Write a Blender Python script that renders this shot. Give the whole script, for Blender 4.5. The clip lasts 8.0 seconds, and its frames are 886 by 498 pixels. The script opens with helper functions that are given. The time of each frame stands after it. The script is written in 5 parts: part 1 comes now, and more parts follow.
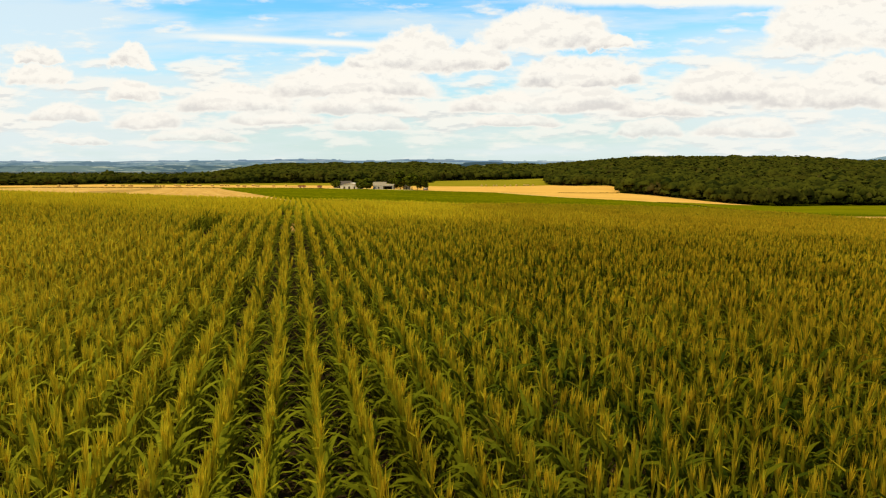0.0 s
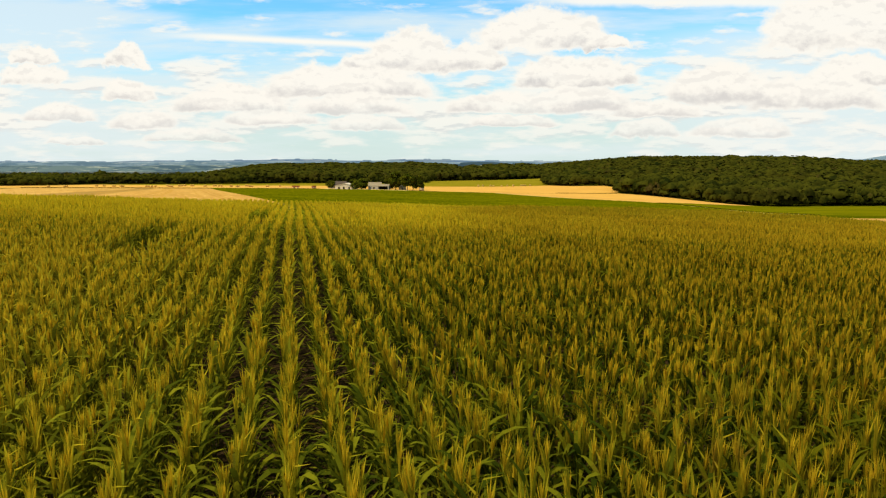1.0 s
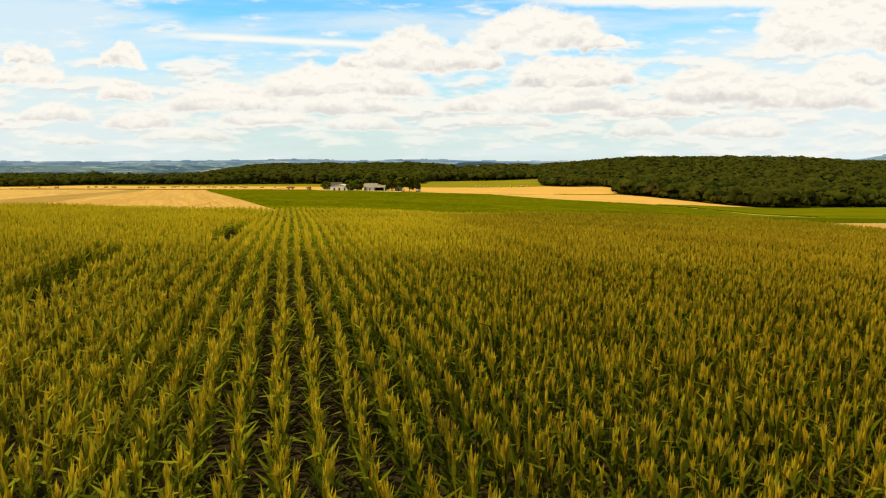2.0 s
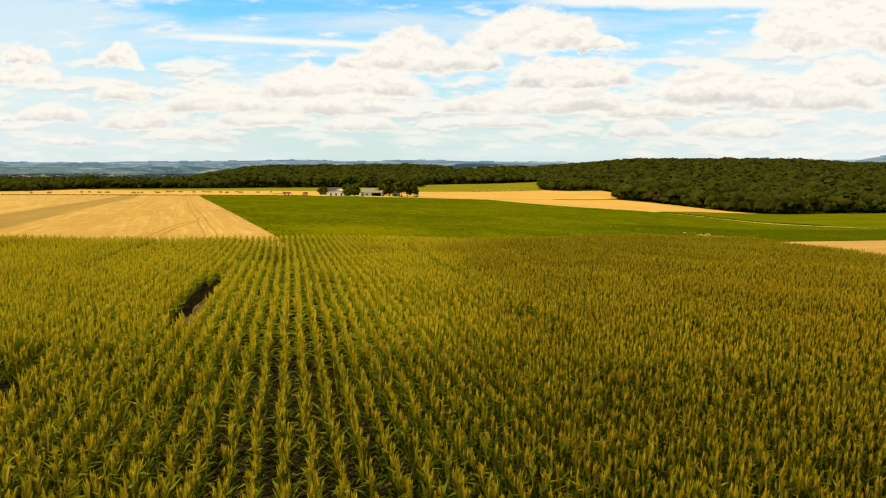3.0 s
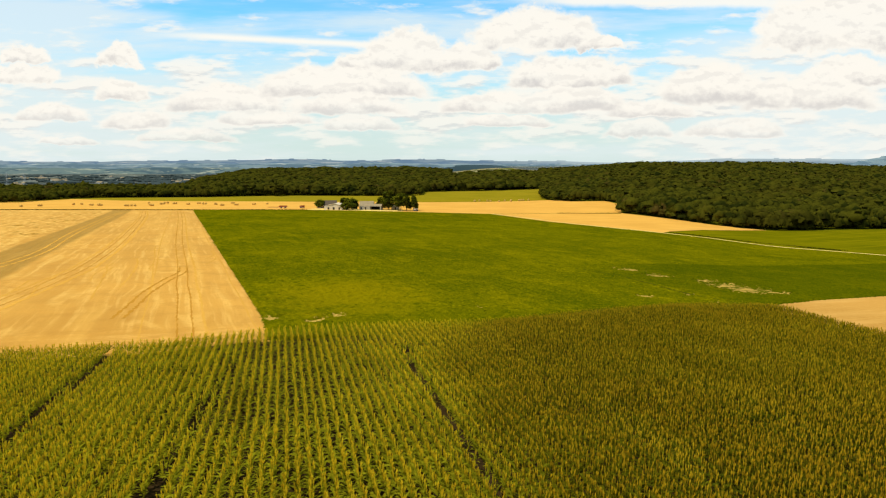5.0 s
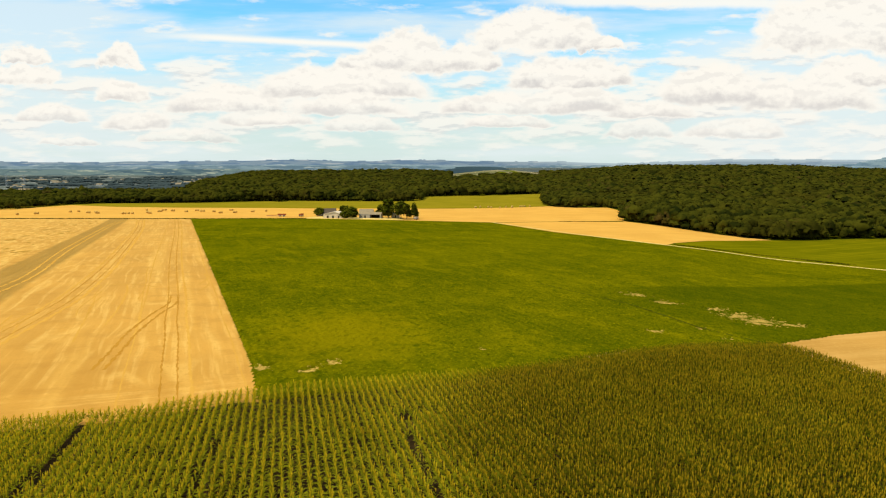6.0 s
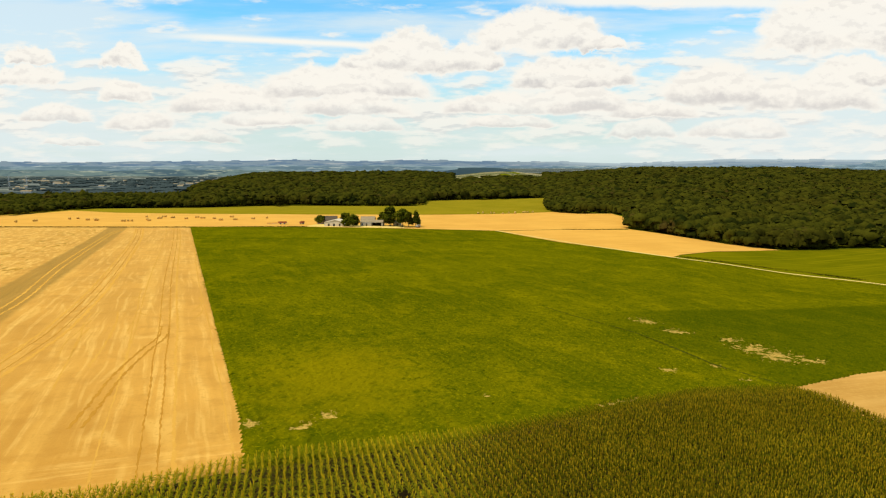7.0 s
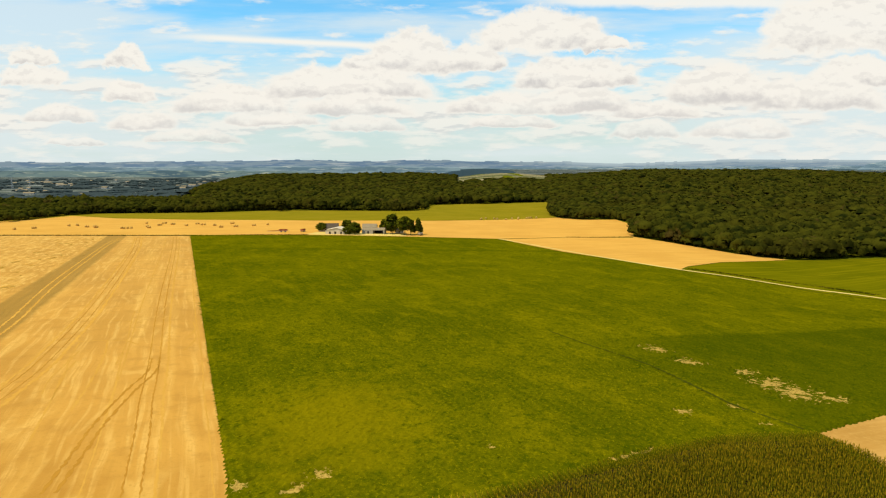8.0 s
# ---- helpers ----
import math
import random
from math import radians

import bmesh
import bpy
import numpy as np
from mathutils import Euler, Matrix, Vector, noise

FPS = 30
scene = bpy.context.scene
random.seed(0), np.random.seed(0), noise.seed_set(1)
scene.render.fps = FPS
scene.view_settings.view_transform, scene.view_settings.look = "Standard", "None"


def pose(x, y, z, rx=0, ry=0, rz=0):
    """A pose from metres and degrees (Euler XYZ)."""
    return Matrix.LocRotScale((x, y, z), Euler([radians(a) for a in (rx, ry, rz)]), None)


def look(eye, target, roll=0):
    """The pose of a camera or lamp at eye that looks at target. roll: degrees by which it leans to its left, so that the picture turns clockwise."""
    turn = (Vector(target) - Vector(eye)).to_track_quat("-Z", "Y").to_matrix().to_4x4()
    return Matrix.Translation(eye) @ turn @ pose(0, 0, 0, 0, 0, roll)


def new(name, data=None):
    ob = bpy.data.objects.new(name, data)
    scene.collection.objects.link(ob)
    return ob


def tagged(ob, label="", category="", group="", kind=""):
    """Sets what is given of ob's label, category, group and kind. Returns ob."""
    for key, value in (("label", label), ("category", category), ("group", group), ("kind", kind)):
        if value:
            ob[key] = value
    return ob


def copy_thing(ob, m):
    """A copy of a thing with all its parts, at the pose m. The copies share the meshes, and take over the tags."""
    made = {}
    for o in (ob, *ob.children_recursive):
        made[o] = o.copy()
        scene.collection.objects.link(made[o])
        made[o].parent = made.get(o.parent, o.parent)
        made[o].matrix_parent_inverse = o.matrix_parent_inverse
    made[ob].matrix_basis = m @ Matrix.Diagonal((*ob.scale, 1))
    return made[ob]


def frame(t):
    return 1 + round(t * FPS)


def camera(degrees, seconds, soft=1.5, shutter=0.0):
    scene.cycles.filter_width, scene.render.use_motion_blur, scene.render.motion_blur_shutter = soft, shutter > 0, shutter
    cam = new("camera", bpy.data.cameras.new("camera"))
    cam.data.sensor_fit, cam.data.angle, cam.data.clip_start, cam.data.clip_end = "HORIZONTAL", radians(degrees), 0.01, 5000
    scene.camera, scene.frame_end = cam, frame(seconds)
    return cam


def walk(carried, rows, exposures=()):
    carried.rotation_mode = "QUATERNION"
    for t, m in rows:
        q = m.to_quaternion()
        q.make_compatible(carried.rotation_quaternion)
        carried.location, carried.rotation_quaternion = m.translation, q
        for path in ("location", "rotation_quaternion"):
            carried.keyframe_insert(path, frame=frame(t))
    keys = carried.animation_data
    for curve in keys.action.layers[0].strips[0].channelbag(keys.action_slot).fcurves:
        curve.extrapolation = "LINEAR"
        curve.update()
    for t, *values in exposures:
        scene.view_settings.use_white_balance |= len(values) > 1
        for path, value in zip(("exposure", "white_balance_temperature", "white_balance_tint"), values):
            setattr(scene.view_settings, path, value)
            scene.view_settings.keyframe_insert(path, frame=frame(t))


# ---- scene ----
cam = camera(72.5, 8.0, soft=1.2)
PATH = [
    (0, 2.334, 6.980, 6.394, 1.46, 8.34),
    (0.5, 2.448, 10.447, 6.359, 1.30, 8.34),
    (1, 2.489, 13.838, 6.341, 1.13, 8.34),
    (1.5, 2.428, 17.139, 6.374, 0.98, 8.34),
    (2, 2.419, 20.446, 6.971, 0.84, 8.34),
    (2.2, 2.402, 21.758, 7.566, 0.78, 8.30),
    (3.5, 1.862, 30.743, 12.592, 0.62, 8.28),
    (4, 1.654, 34.080, 15.294, 0.62, 8.34),
    (4.5, 1.541, 37.568, 18.012, 0.61, 8.36),
    (6, 1.244, 46.840, 26.151, 0.65, 8.28),
    (6.5, 1.273, 50.081, 28.842, 0.77, 8.28),
    (7, 1.250, 53.258, 31.588, 0.88, 8.28),
    (7.5, 1.245, 56.423, 34.253, 1.00, 8.28),
    (8, 1.191, 59.755, 36.665, 1.13, 8.26),
]
walk(cam, [(t, pose(x, y, z, 90 - down, 0, turn)) for t, x, y, z, turn, down in PATH], [(0, 0.0), (6, 0.0), (7, -0.04), (8, -0.09)])

# ---- world, sun ----
SUN_AZ, SUN_EL = -122, 60  # degrees; azimuth from +y towards +x

def nt(tree, kind, **values):
    n = tree.nodes.new(kind)
    for k, v in values.items():
        n.inputs[k.replace("_", " ")].default_value = v
    return n


class Graph:
    """Short hand for node maths."""
    def __init__(self, tree):
        self.t = tree

    def put(self, sock, v):
        if isinstance(v, bpy.types.NodeSocket):
            self.t.links.new(v, sock)
        else:
            sock.default_value = v

    def m(self, op, a, b=None, c=None, clamp=False):
        n = self.t.nodes.new("ShaderNodeMath")
        n.operation, n.use_clamp = op, clamp
        for s, v in zip(n.inputs, (a, b, c)):
            if v is not None:
                self.put(s, v)
        return n.outputs[0]

    def v(self, op, a, b=None, out=0):
        n = self.t.nodes.new("ShaderNodeVectorMath")
        n.operation = op
        self.put(n.inputs[0], a)
        if b is not None:
            self.put(n.inputs[1], b)
        return n.outputs[out]

    def xyz(self, x, y, z):
        n = self.t.nodes.new("ShaderNodeCombineXYZ")
        for s, v in zip(n.inputs, (x, y, z)):
            self.put(s, v)
        return n.outputs[0]

    def split(self, vec):
        n = self.t.nodes.new("ShaderNodeSeparateXYZ")
        self.put(n.inputs[0], vec)
        return n.outputs

    def noise(self, vec, scale, detail=4.0, rough=0.55):
        n = self.t.nodes.new("ShaderNodeTexNoise")
        self.put(n.inputs["Vector"], vec)
        n.inputs["Scale"].default_value = scale
        n.inputs["Detail"].default_value = detail
        n.inputs["Roughness"].default_value = rough
        return n.outputs["Fac"]

    def ramp(self, fac, lo, hi):
        """0 to 1, smoothly, as fac goes from lo to hi."""
        n = self.t.nodes.new("ShaderNodeMapRange")
        n.interpolation_type = "SMOOTHSTEP"
        self.put(n.inputs["Value"], fac)
        n.inputs["From Min"].default_value, n.inputs["From Max"].default_value = lo, hi
        return n.outputs["Result"]

    def mix(self, fac, a, b, blend="MIX"):
        n = self.t.nodes.new("ShaderNodeMix")
        n.data_type, n.blend_type = "RGBA", blend
        self.put(n.inputs["Factor"], fac)
        for s, v in ((n.inputs[6], a), (n.inputs[7], b)):
            self.put(s, (*v, 1) if isinstance(v, tuple) and len(v) == 3 else v)
        return n.outputs[2]


world = bpy.data.worlds.new("world")
scene.world = world
world.use_nodes = True
wt = world.node_tree
wt.nodes.clear()
g = Graph(wt)
sky = wt.nodes.new("ShaderNodeTexSky")
sky.sky_type, sky.sun_disc = "NISHITA", False
sky.sun_elevation, sky.sun_rotation = radians(SUN_EL), radians(SUN_AZ)
sky.air_density, sky.dust_density, sky.ozone_density = 1.0, 0.6, 2.0
way = wt.nodes.new("ShaderNodeTexCoord").outputs["Generated"]
wx, wy, wz = g.split(way)
ahead = g.m("MAXIMUM", g.m("ABSOLUTE", wy), 0.12)
U, V = g.m("DIVIDE", wx, ahead), g.m("DIVIDE", wz, ahead)

# cumulus heaps: middle, flat base, half width and height, in thousandths of the distance ahead
HIGH = [(139, 177, 117, 66), (-69, 143, 86, 63), (31, 147, 54, 44), (-141, 149, 54, 24), (238, 171, 45, 23), (-179, 105, 151, 49), (-363, 79, 103, 42), (-533, 150, 44, 35), (-684, 160, 44, 26),
        (-687, 126, 61, 36), (-531, 100, 46, 32), (-513, 53, 61, 29), (-651, 66, 67, 27), (-161, 75, 105, 36), (-300, 60, 83, 25), (-143, 51, 69, 23)]
LOW = [(194, 119, 109, 47), (195, 79, 100, 42), (59, 79, 82, 33), (96, 56, 78, 20), (422, 92, 89, 69), (576, 83, 117, 55), (613, 174, 142, 96), (323, 70, 77, 26), (462, 38, 86, 33), (306, 38, 59, 29),
       (636, 118, 85, 45), (-431, 31, 84, 20), (-627, 27, 56, 14)]


def heaps(u, v):
    """How deep inside the nearest heap a direction lies (1 at its middle, 0 at its rim), and how high up in it (0 at its base)."""
    total = rise = weight = None
    for cx, base, half, tall in HIGH + LOW:
        a = g.m("MULTIPLY_ADD", u, 1000 / half, -cx / half)
        c = g.m("MULTIPLY_ADD", v, 1000 / tall, -base / tall)
        dome = g.m("SUBTRACT", 1.0, g.m("MULTIPLY_ADD", a, a, g.m("MULTIPLY", c, c)))
        e = g.m("SMOOTH_MIN", dome, g.m("MULTIPLY_ADD", c, 3.2, 0.25), 0.3)
        w = g.m("MAXIMUM", e, 0.001)
        total = e if total is None else g.m("SMOOTH_MAX", total, e, 0.2)
        rise = g.m("MULTIPLY", w, c) if rise is None else g.m("MULTIPLY_ADD", w, c, rise)
        weight = w if weight is None else g.m("ADD", weight, w)
    return g.m("MAXIMUM", total, -2.0), g.m("DIVIDE", rise, weight)


def billow(scale, detail, rough, seed):
    n = wt.nodes.new("ShaderNodeTexNoise")
    wt.links.new(g.xyz(U, g.m("MULTIPLY", V, 1.25), seed), n.inputs["Vector"])
    n.inputs["Scale"].default_value, n.inputs["Detail"].default_value, n.inputs["Roughness"].default_value = scale, detail, rough
    return [g.m("SUBTRACT", c, 0.5) for c in g.split(n.outputs["Color"])]


# billows push the rims in and out, less where the clouds are small
bx, by, bz = billow(15.0, 6.0, 0.6, 2.0)
fx, fy, fz = billow(44.0, 5.0, 0.6, 7.0)
near = g.m("MULTIPLY_ADD", g.ramp(V, 0.06, 0.2), 0.55, 0.45)
BU = g.m("ADD", U, g.m("MULTIPLY", near, g.m("MULTIPLY_ADD", bx, 0.055, g.m("MULTIPLY", fx, 0.030))))
BV = g.m("ADD", V, g.m("MULTIPLY", near, g.m("MULTIPLY_ADD", by, 0.045, g.m("MULTIPLY", fy, 0.022))))
deep, rise = heaps(BU, BV)
fray = g.m("MULTIPLY_ADD", bz, 0.7, g.m("MULTIPLY", fz, 0.32))
body = g.m("ADD", deep, fray)
cover = g.ramp(body, -0.14, 0.24)
# grey undersides, broken up by the billows
under = g.m("SUBTRACT", 1.0, g.ramp(g.m("ADD", rise, g.m("MULTIPLY", g.m("ADD", bx, fz), 1.0)), -0.10, 0.45))
lit = [g.noise(g.xyz(U, g.m("MULTIPLY", g.m("ADD", V, d), 1.7), 11.0), 26.0, 5.0, 0.58) for d in (0.0, 0.007)]
folds = g.m("MULTIPLY", g.ramp(g.m("SUBTRACT", lit[1], lit[0]), 0.01, 0.11), 0.30)
shade = g.m("MULTIPLY", g.m("MULTIPLY", g.m("MAXIMUM", under, folds), g.ramp(body, 0.0, 0.45)), g.m("MULTIPLY_ADD", g.ramp(V, 0.05, 0.14), 0.25, 0.75))


def puffs(dv):
    """Many small flat clouds low in the sky and wisps above."""
    return g.noise(g.xyz(g.m("ADD", U, 3.0), g.m("MULTIPLY", g.m("ADD", V, dv), 4.2), 0.7), 11.0, 6.0, 0.56)


p0, p1 = puffs(0.0), puffs(0.006)
belt = g.m("MULTIPLY", g.ramp(V, 0.005, 0.05), g.m("SUBTRACT", 1.0, g.ramp(V, 0.11, 0.20)))
right = g.ramp(U, 0.16, 0.42)
cover2 = g.m("MULTIPLY", g.ramp(g.m("ADD", p0, g.m("MULTIPLY", g.m("MAXIMUM", belt, g.m("MULTIPLY", right, g.m("SUBTRACT", 1.0, g.ramp(V, 0.17, 0.22)))), 0.15)), 0.53, 0.72), g.m("MULTIPLY_ADD", g.ramp(V, 0.02, 0.08), 0.25, 0.6))
shade2 = g.m("MULTIPLY", g.ramp(g.m("SUBTRACT", p1, p0), 0.0, 0.10), 0.68)
# milky haze towards the horizon and thin high veils
veil_n = g.noise(g.xyz(g.m("MULTIPLY", U, 0.8), g.m("MULTIPLY", V, 6.0), 4.0), 2.6, 5.0, 0.6)
west_veil = g.m("SUBTRACT", 1.0, g.ramp(U, -0.72, -0.38))
veil = g.m("MULTIPLY", g.ramp(g.m("MULTIPLY_ADD", west_veil, 0.16, veil_n), 0.36, 0.66), 0.78)
east_veil = g.m("MULTIPLY", g.m("MULTIPLY", g.ramp(U, 0.18, 0.5), 0.8), g.m("SUBTRACT", 1.0, g.ramp(V, 0.18, 0.23)))
haze = g.m("SUBTRACT", 1.0, g.ramp(V, 0.04, 0.23))
line_v = g.m("SUBTRACT", V, g.m("ADD", 0.1764, g.m("MULTIPLY", g.m("ADD", U, g.m("MULTIPLY", bx, 0.05)), -0.0492)))
streak = g.m("MULTIPLY", g.m("SUBTRACT", 1.0, g.ramp(g.m("ABSOLUTE", line_v), 0.0005, 0.0085)),
             g.m("MULTIPLY", g.ramp(U, -0.52, -0.36), g.m("SUBTRACT", 1.0, g.ramp(U, -0.10, -0.04))))
line_2 = g.m("SUBTRACT", V, g.m("MULTIPLY_ADD", U, -0.02, 0.2545))
streak2 = g.m("MULTIPLY", g.m("SUBTRACT", 1.0, g.ramp(g.m("ABSOLUTE", g.m("MULTIPLY_ADD", by, 0.012, line_2)), 0.003, 0.014)),
              g.m("MULTIPLY", g.ramp(U, 0.05, 0.2), g.m("SUBTRACT", 1.0, g.ramp(U, 0.6, 0.7))))
blue = g.mix(1.0, sky.outputs[0], (0.094, 0.195, 0.212), "MULTIPLY")
col = g.mix(g.m("ADD", g.m("MULTIPLY", haze, 0.88), 0.02), blue, (0.68, 0.785, 0.75))
col = g.mix(g.m("MAXIMUM", veil, east_veil), col, (0.80, 0.88, 0.89))
col = g.mix(g.m("MAXIMUM", streak, g.m("MULTIPLY", streak2, 0.95)), col, (0.98, 0.97, 0.90))
WARM, GREY = (1.0, 0.955, 0.865), (0.60, 0.575, 0.565)
col = g.mix(cover2, col, g.mix(shade2, WARM, (0.68, 0.67, 0.66)))
col = g.mix(g.m("MULTIPLY", cover, g.m("MULTIPLY_ADD", g.ramp(V, 0.02, 0.11), 0.26, 0.72)), col, g.mix(g.m("MULTIPLY", shade, 0.8), WARM, GREY))
# hills too far off to shift: their skyline from west to east, in ten-thousandths of the distance ahead
SKYLINE = [-10, -20, -20, -24, -2, -11, -2, 3, 7, 21, 22, -2, -2, 17, 17, -2, -8, -11, -7, -25, -38, -20, -2, 17, 31, 28, 26, 24, 22, 20]
crest = wt.nodes.new("ShaderNodeValToRGB")
crest.color_ramp.elements[0].position, crest.color_ramp.elements[1].position = 0.0, 1.0
for k, h in enumerate(SKYLINE):
    stop = crest.color_ramp.elements[0] if k == 0 else crest.color_ramp.elements[-1] if k == len(SKYLINE) - 1 else crest.color_ramp.elements.new(k / (len(SKYLINE) - 1))
    stop.color = (0.5 + h / 100,) * 3 + (1.0,)
wt.links.new(g.m("MULTIPLY_ADD", U, 1 / 1.46, 0.5), crest.inputs[0])
caps = g.m("MULTIPLY", g.ramp(g.noise(g.xyz(U, 0.0, 5.0), 26.0, 3.0), 0.52, 0.54), 0.0011)
top = g.m("ADD", g.m("MULTIPLY_ADD", crest.outputs[0], 0.01, -0.005), caps)
below = g.m("SUBTRACT", top, V)
hills = g.ramp(below, -0.0003, 0.0006)
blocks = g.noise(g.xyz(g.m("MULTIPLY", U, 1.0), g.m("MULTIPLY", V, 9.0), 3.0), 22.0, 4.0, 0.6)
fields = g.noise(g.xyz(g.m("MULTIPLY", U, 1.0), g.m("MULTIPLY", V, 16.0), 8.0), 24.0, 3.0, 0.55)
# distance haze is painted into these hill tones, paler towards the east
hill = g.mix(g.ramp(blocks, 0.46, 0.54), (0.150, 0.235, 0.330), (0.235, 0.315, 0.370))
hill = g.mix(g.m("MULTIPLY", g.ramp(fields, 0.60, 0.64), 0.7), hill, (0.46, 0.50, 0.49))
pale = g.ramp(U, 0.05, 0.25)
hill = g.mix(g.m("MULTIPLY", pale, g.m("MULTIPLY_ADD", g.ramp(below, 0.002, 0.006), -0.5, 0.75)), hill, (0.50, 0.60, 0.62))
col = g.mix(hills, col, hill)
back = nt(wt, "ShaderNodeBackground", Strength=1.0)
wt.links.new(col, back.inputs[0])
wt.links.new(back.outputs[0], wt.nodes.new("ShaderNodeOutputWorld").inputs[0])

sun = new("sun", bpy.data.lights.new("sun", "SUN"))
sun.data.energy, sun.data.angle, sun.data.color = 4.15, radians(0.6), (1.0, 0.93, 0.80)
az, el = radians(SUN_AZ), radians(SUN_EL)
sun.matrix_world = look((0, 0, 60), (-math.sin(az) * math.cos(el), -math.cos(az) * math.cos(el), 60 - math.sin(el)))


# ---- lie of the land ----
def softplus(t, w):
    return w * np.logaddexp(0, t / w)


def step(t, a, b):
    s = np.clip((t - a) / (b - a), 0, 1)
    return s * s * (3 - 2 * s)


EAST = (1.2, 59.7, 36.7)   # the eastern fields are stretched away from here


def stretch(x, y):
    s, r = (x - EAST[0]) / np.maximum(y - EAST[1], 20), y - EAST[1]
    return 1 + 0.11 * step(s, 0.33, 0.62) * step(r, 110, 240) * (1 - step(r, 480, 900))


def east(x, y):
    """Where a corner of the plan comes to lie."""
    k = float(stretch(x, y))
    return EAST[0] + (x - EAST[0]) * k, EAST[1] + (y - EAST[1]) * k


def land(x, y):
    x, y = np.asarray(x, float), np.asarray(y, float)
    k = stretch(x, y)
    k = stretch(EAST[0] + (x - EAST[0]) / k, EAST[1] + (y - EAST[1]) / k)
    return EAST[2] + (lie(EAST[0] + (x - EAST[0]) / k, EAST[1] + (y - EAST[1]) / k) - EAST[2]) * k


def lie(x, y):
    """Height of the ground: a crest under the maize, a fall of one in twenty to the farm, a wooded rise beyond, a valley to the west."""
    xs = 120 * np.tanh(x / 120)
    y2 = np.maximum(y, -200)
    s2 = softplus(y2 - 430, 40)
    z = 0.2528 + -0.0395 * xs + 0.0041 * y2 + -0.0517 * softplus(y2 - 45, 12) + 0.0339 * s2 + 0.0046 * xs * np.tanh(y2 / 150) + 0.0107 * xs * s2 / 100
    side = x / np.maximum(y, 200)
    fade = 1 - step(y, 2200, 3200)
    z = z + fade * step(y, 720, 2150) * 42 * step(side, -0.47, -0.28) * (1 - 0.55 * step(side, -0.07, 0.02) - 0.45 * step(side, 0.08, 0.17))
    z = z + step(y, 430, 1550) * (1 - step(y, 1650, 2500)) * 27 * step(side, 0.05, 0.33) * (1 - 0.40 * step(side, 0.5, 0.7))
    z = z - step(y, 900, 1800) * 16 * (1 - step(side, -0.55, -0.45))
    return np.maximum(z, -70 + 0 * z)


def land1(x, y):
    return float(land(x, y))


# ---- materials ----
def material(name, build, rough=0.85, bump=0.0, bump_scale=20.0, through_light=0.0, spec=0.0, fuzz=None):
    """build(graph, position) gives the colour. through_light: share of light that passes a thin leaf. fuzz: strength and tint of a nap of fine stalks."""
    mat = bpy.data.materials.new(name)
    mat.use_nodes = True
    t = mat.node_tree
    gr = Graph(t)
    bs = t.nodes["Principled BSDF"]
    bs.inputs["Roughness"].default_value = rough
    bs.inputs["Specular IOR Level"].default_value = spec
    if fuzz:
        bs.inputs["Sheen Weight"].default_value, bs.inputs["Sheen Roughness"].default_value = fuzz[0], 0.45
        bs.inputs["Sheen Tint"].default_value = (*fuzz[1], 1)
    pos = t.nodes.new("ShaderNodeNewGeometry").outputs["Position"]
    color = build(gr, pos)
    gr.put(bs.inputs["Base Color"], (*color, 1) if isinstance(color, tuple) else color)
    if bump:
        b = nt(t, "ShaderNodeBump", Strength=bump, Distance=0.1)
        t.links.new(gr.noise(pos, bump_scale, 6.0, 0.65), b.inputs["Height"])
        t.links.new(b.outputs[0], bs.inputs["Normal"])
    if through_light:
        tr = t.nodes.new("ShaderNodeBsdfTranslucent")
        gr.put(tr.inputs["Color"], color if not isinstance(color, tuple) else (*color, 1))
        mx = nt(t, "ShaderNodeMixShader")
        mx.inputs[0].default_value = through_light
        t.links.new(bs.outputs[0], mx.inputs[1])
        t.links.new(tr.outputs[0], mx.inputs[2])
        t.links.new(mx.outputs[0], t.nodes["Material Output"].inputs[0])
    return mat


def island(gr):
    return gr.t.nodes.new("ShaderNodeNewGeometry").outputs["Random Per Island"]


def scaled(gr, pos, sx, sy, turn=0.0):
    n = gr.t.nodes.new("ShaderNodeMapping")
    n.vector_type = "POINT"
    gr.put(n.inputs["Vector"], pos)
    n.inputs["Rotation"].default_value = (0, 0, radians(turn))
    rot = n.outputs[0]
    return gr.v("MULTIPLY", rot, (sx, sy, 0.0))


def ground_colour(a, b, c, stripe=None, turn=0.0):
    """Three tones at three scales, with stripes along the working direction."""
    def build(gr, pos):
        col = gr.mix(gr.ramp(gr.noise(pos, 0.035, 4.0), 0.35, 0.65), a, b)
        col = gr.mix(gr.m("MULTIPLY", gr.ramp(gr.noise(pos, 1.3, 6.0, 0.7), 0.45, 0.75), 0.5), col, c)
        if stripe:
            s = gr.noise(scaled(gr, pos, stripe[0], stripe[1], turn), 1.0, 5.0, 0.6)
            col = gr.mix(gr.m("MULTIPLY", gr.ramp(s, 0.46, 0.66), stripe[2]), col, c)
            s2 = gr.noise(scaled(gr, pos, stripe[0] * 3.1, stripe[1] * 0.7, turn), 1.0, 3.0, 0.5)
            col = gr.mix(gr.m("MULTIPLY", gr.ramp(s2, 0.5, 0.7), stripe[2] * 0.6), col, b)
        return col
    return build


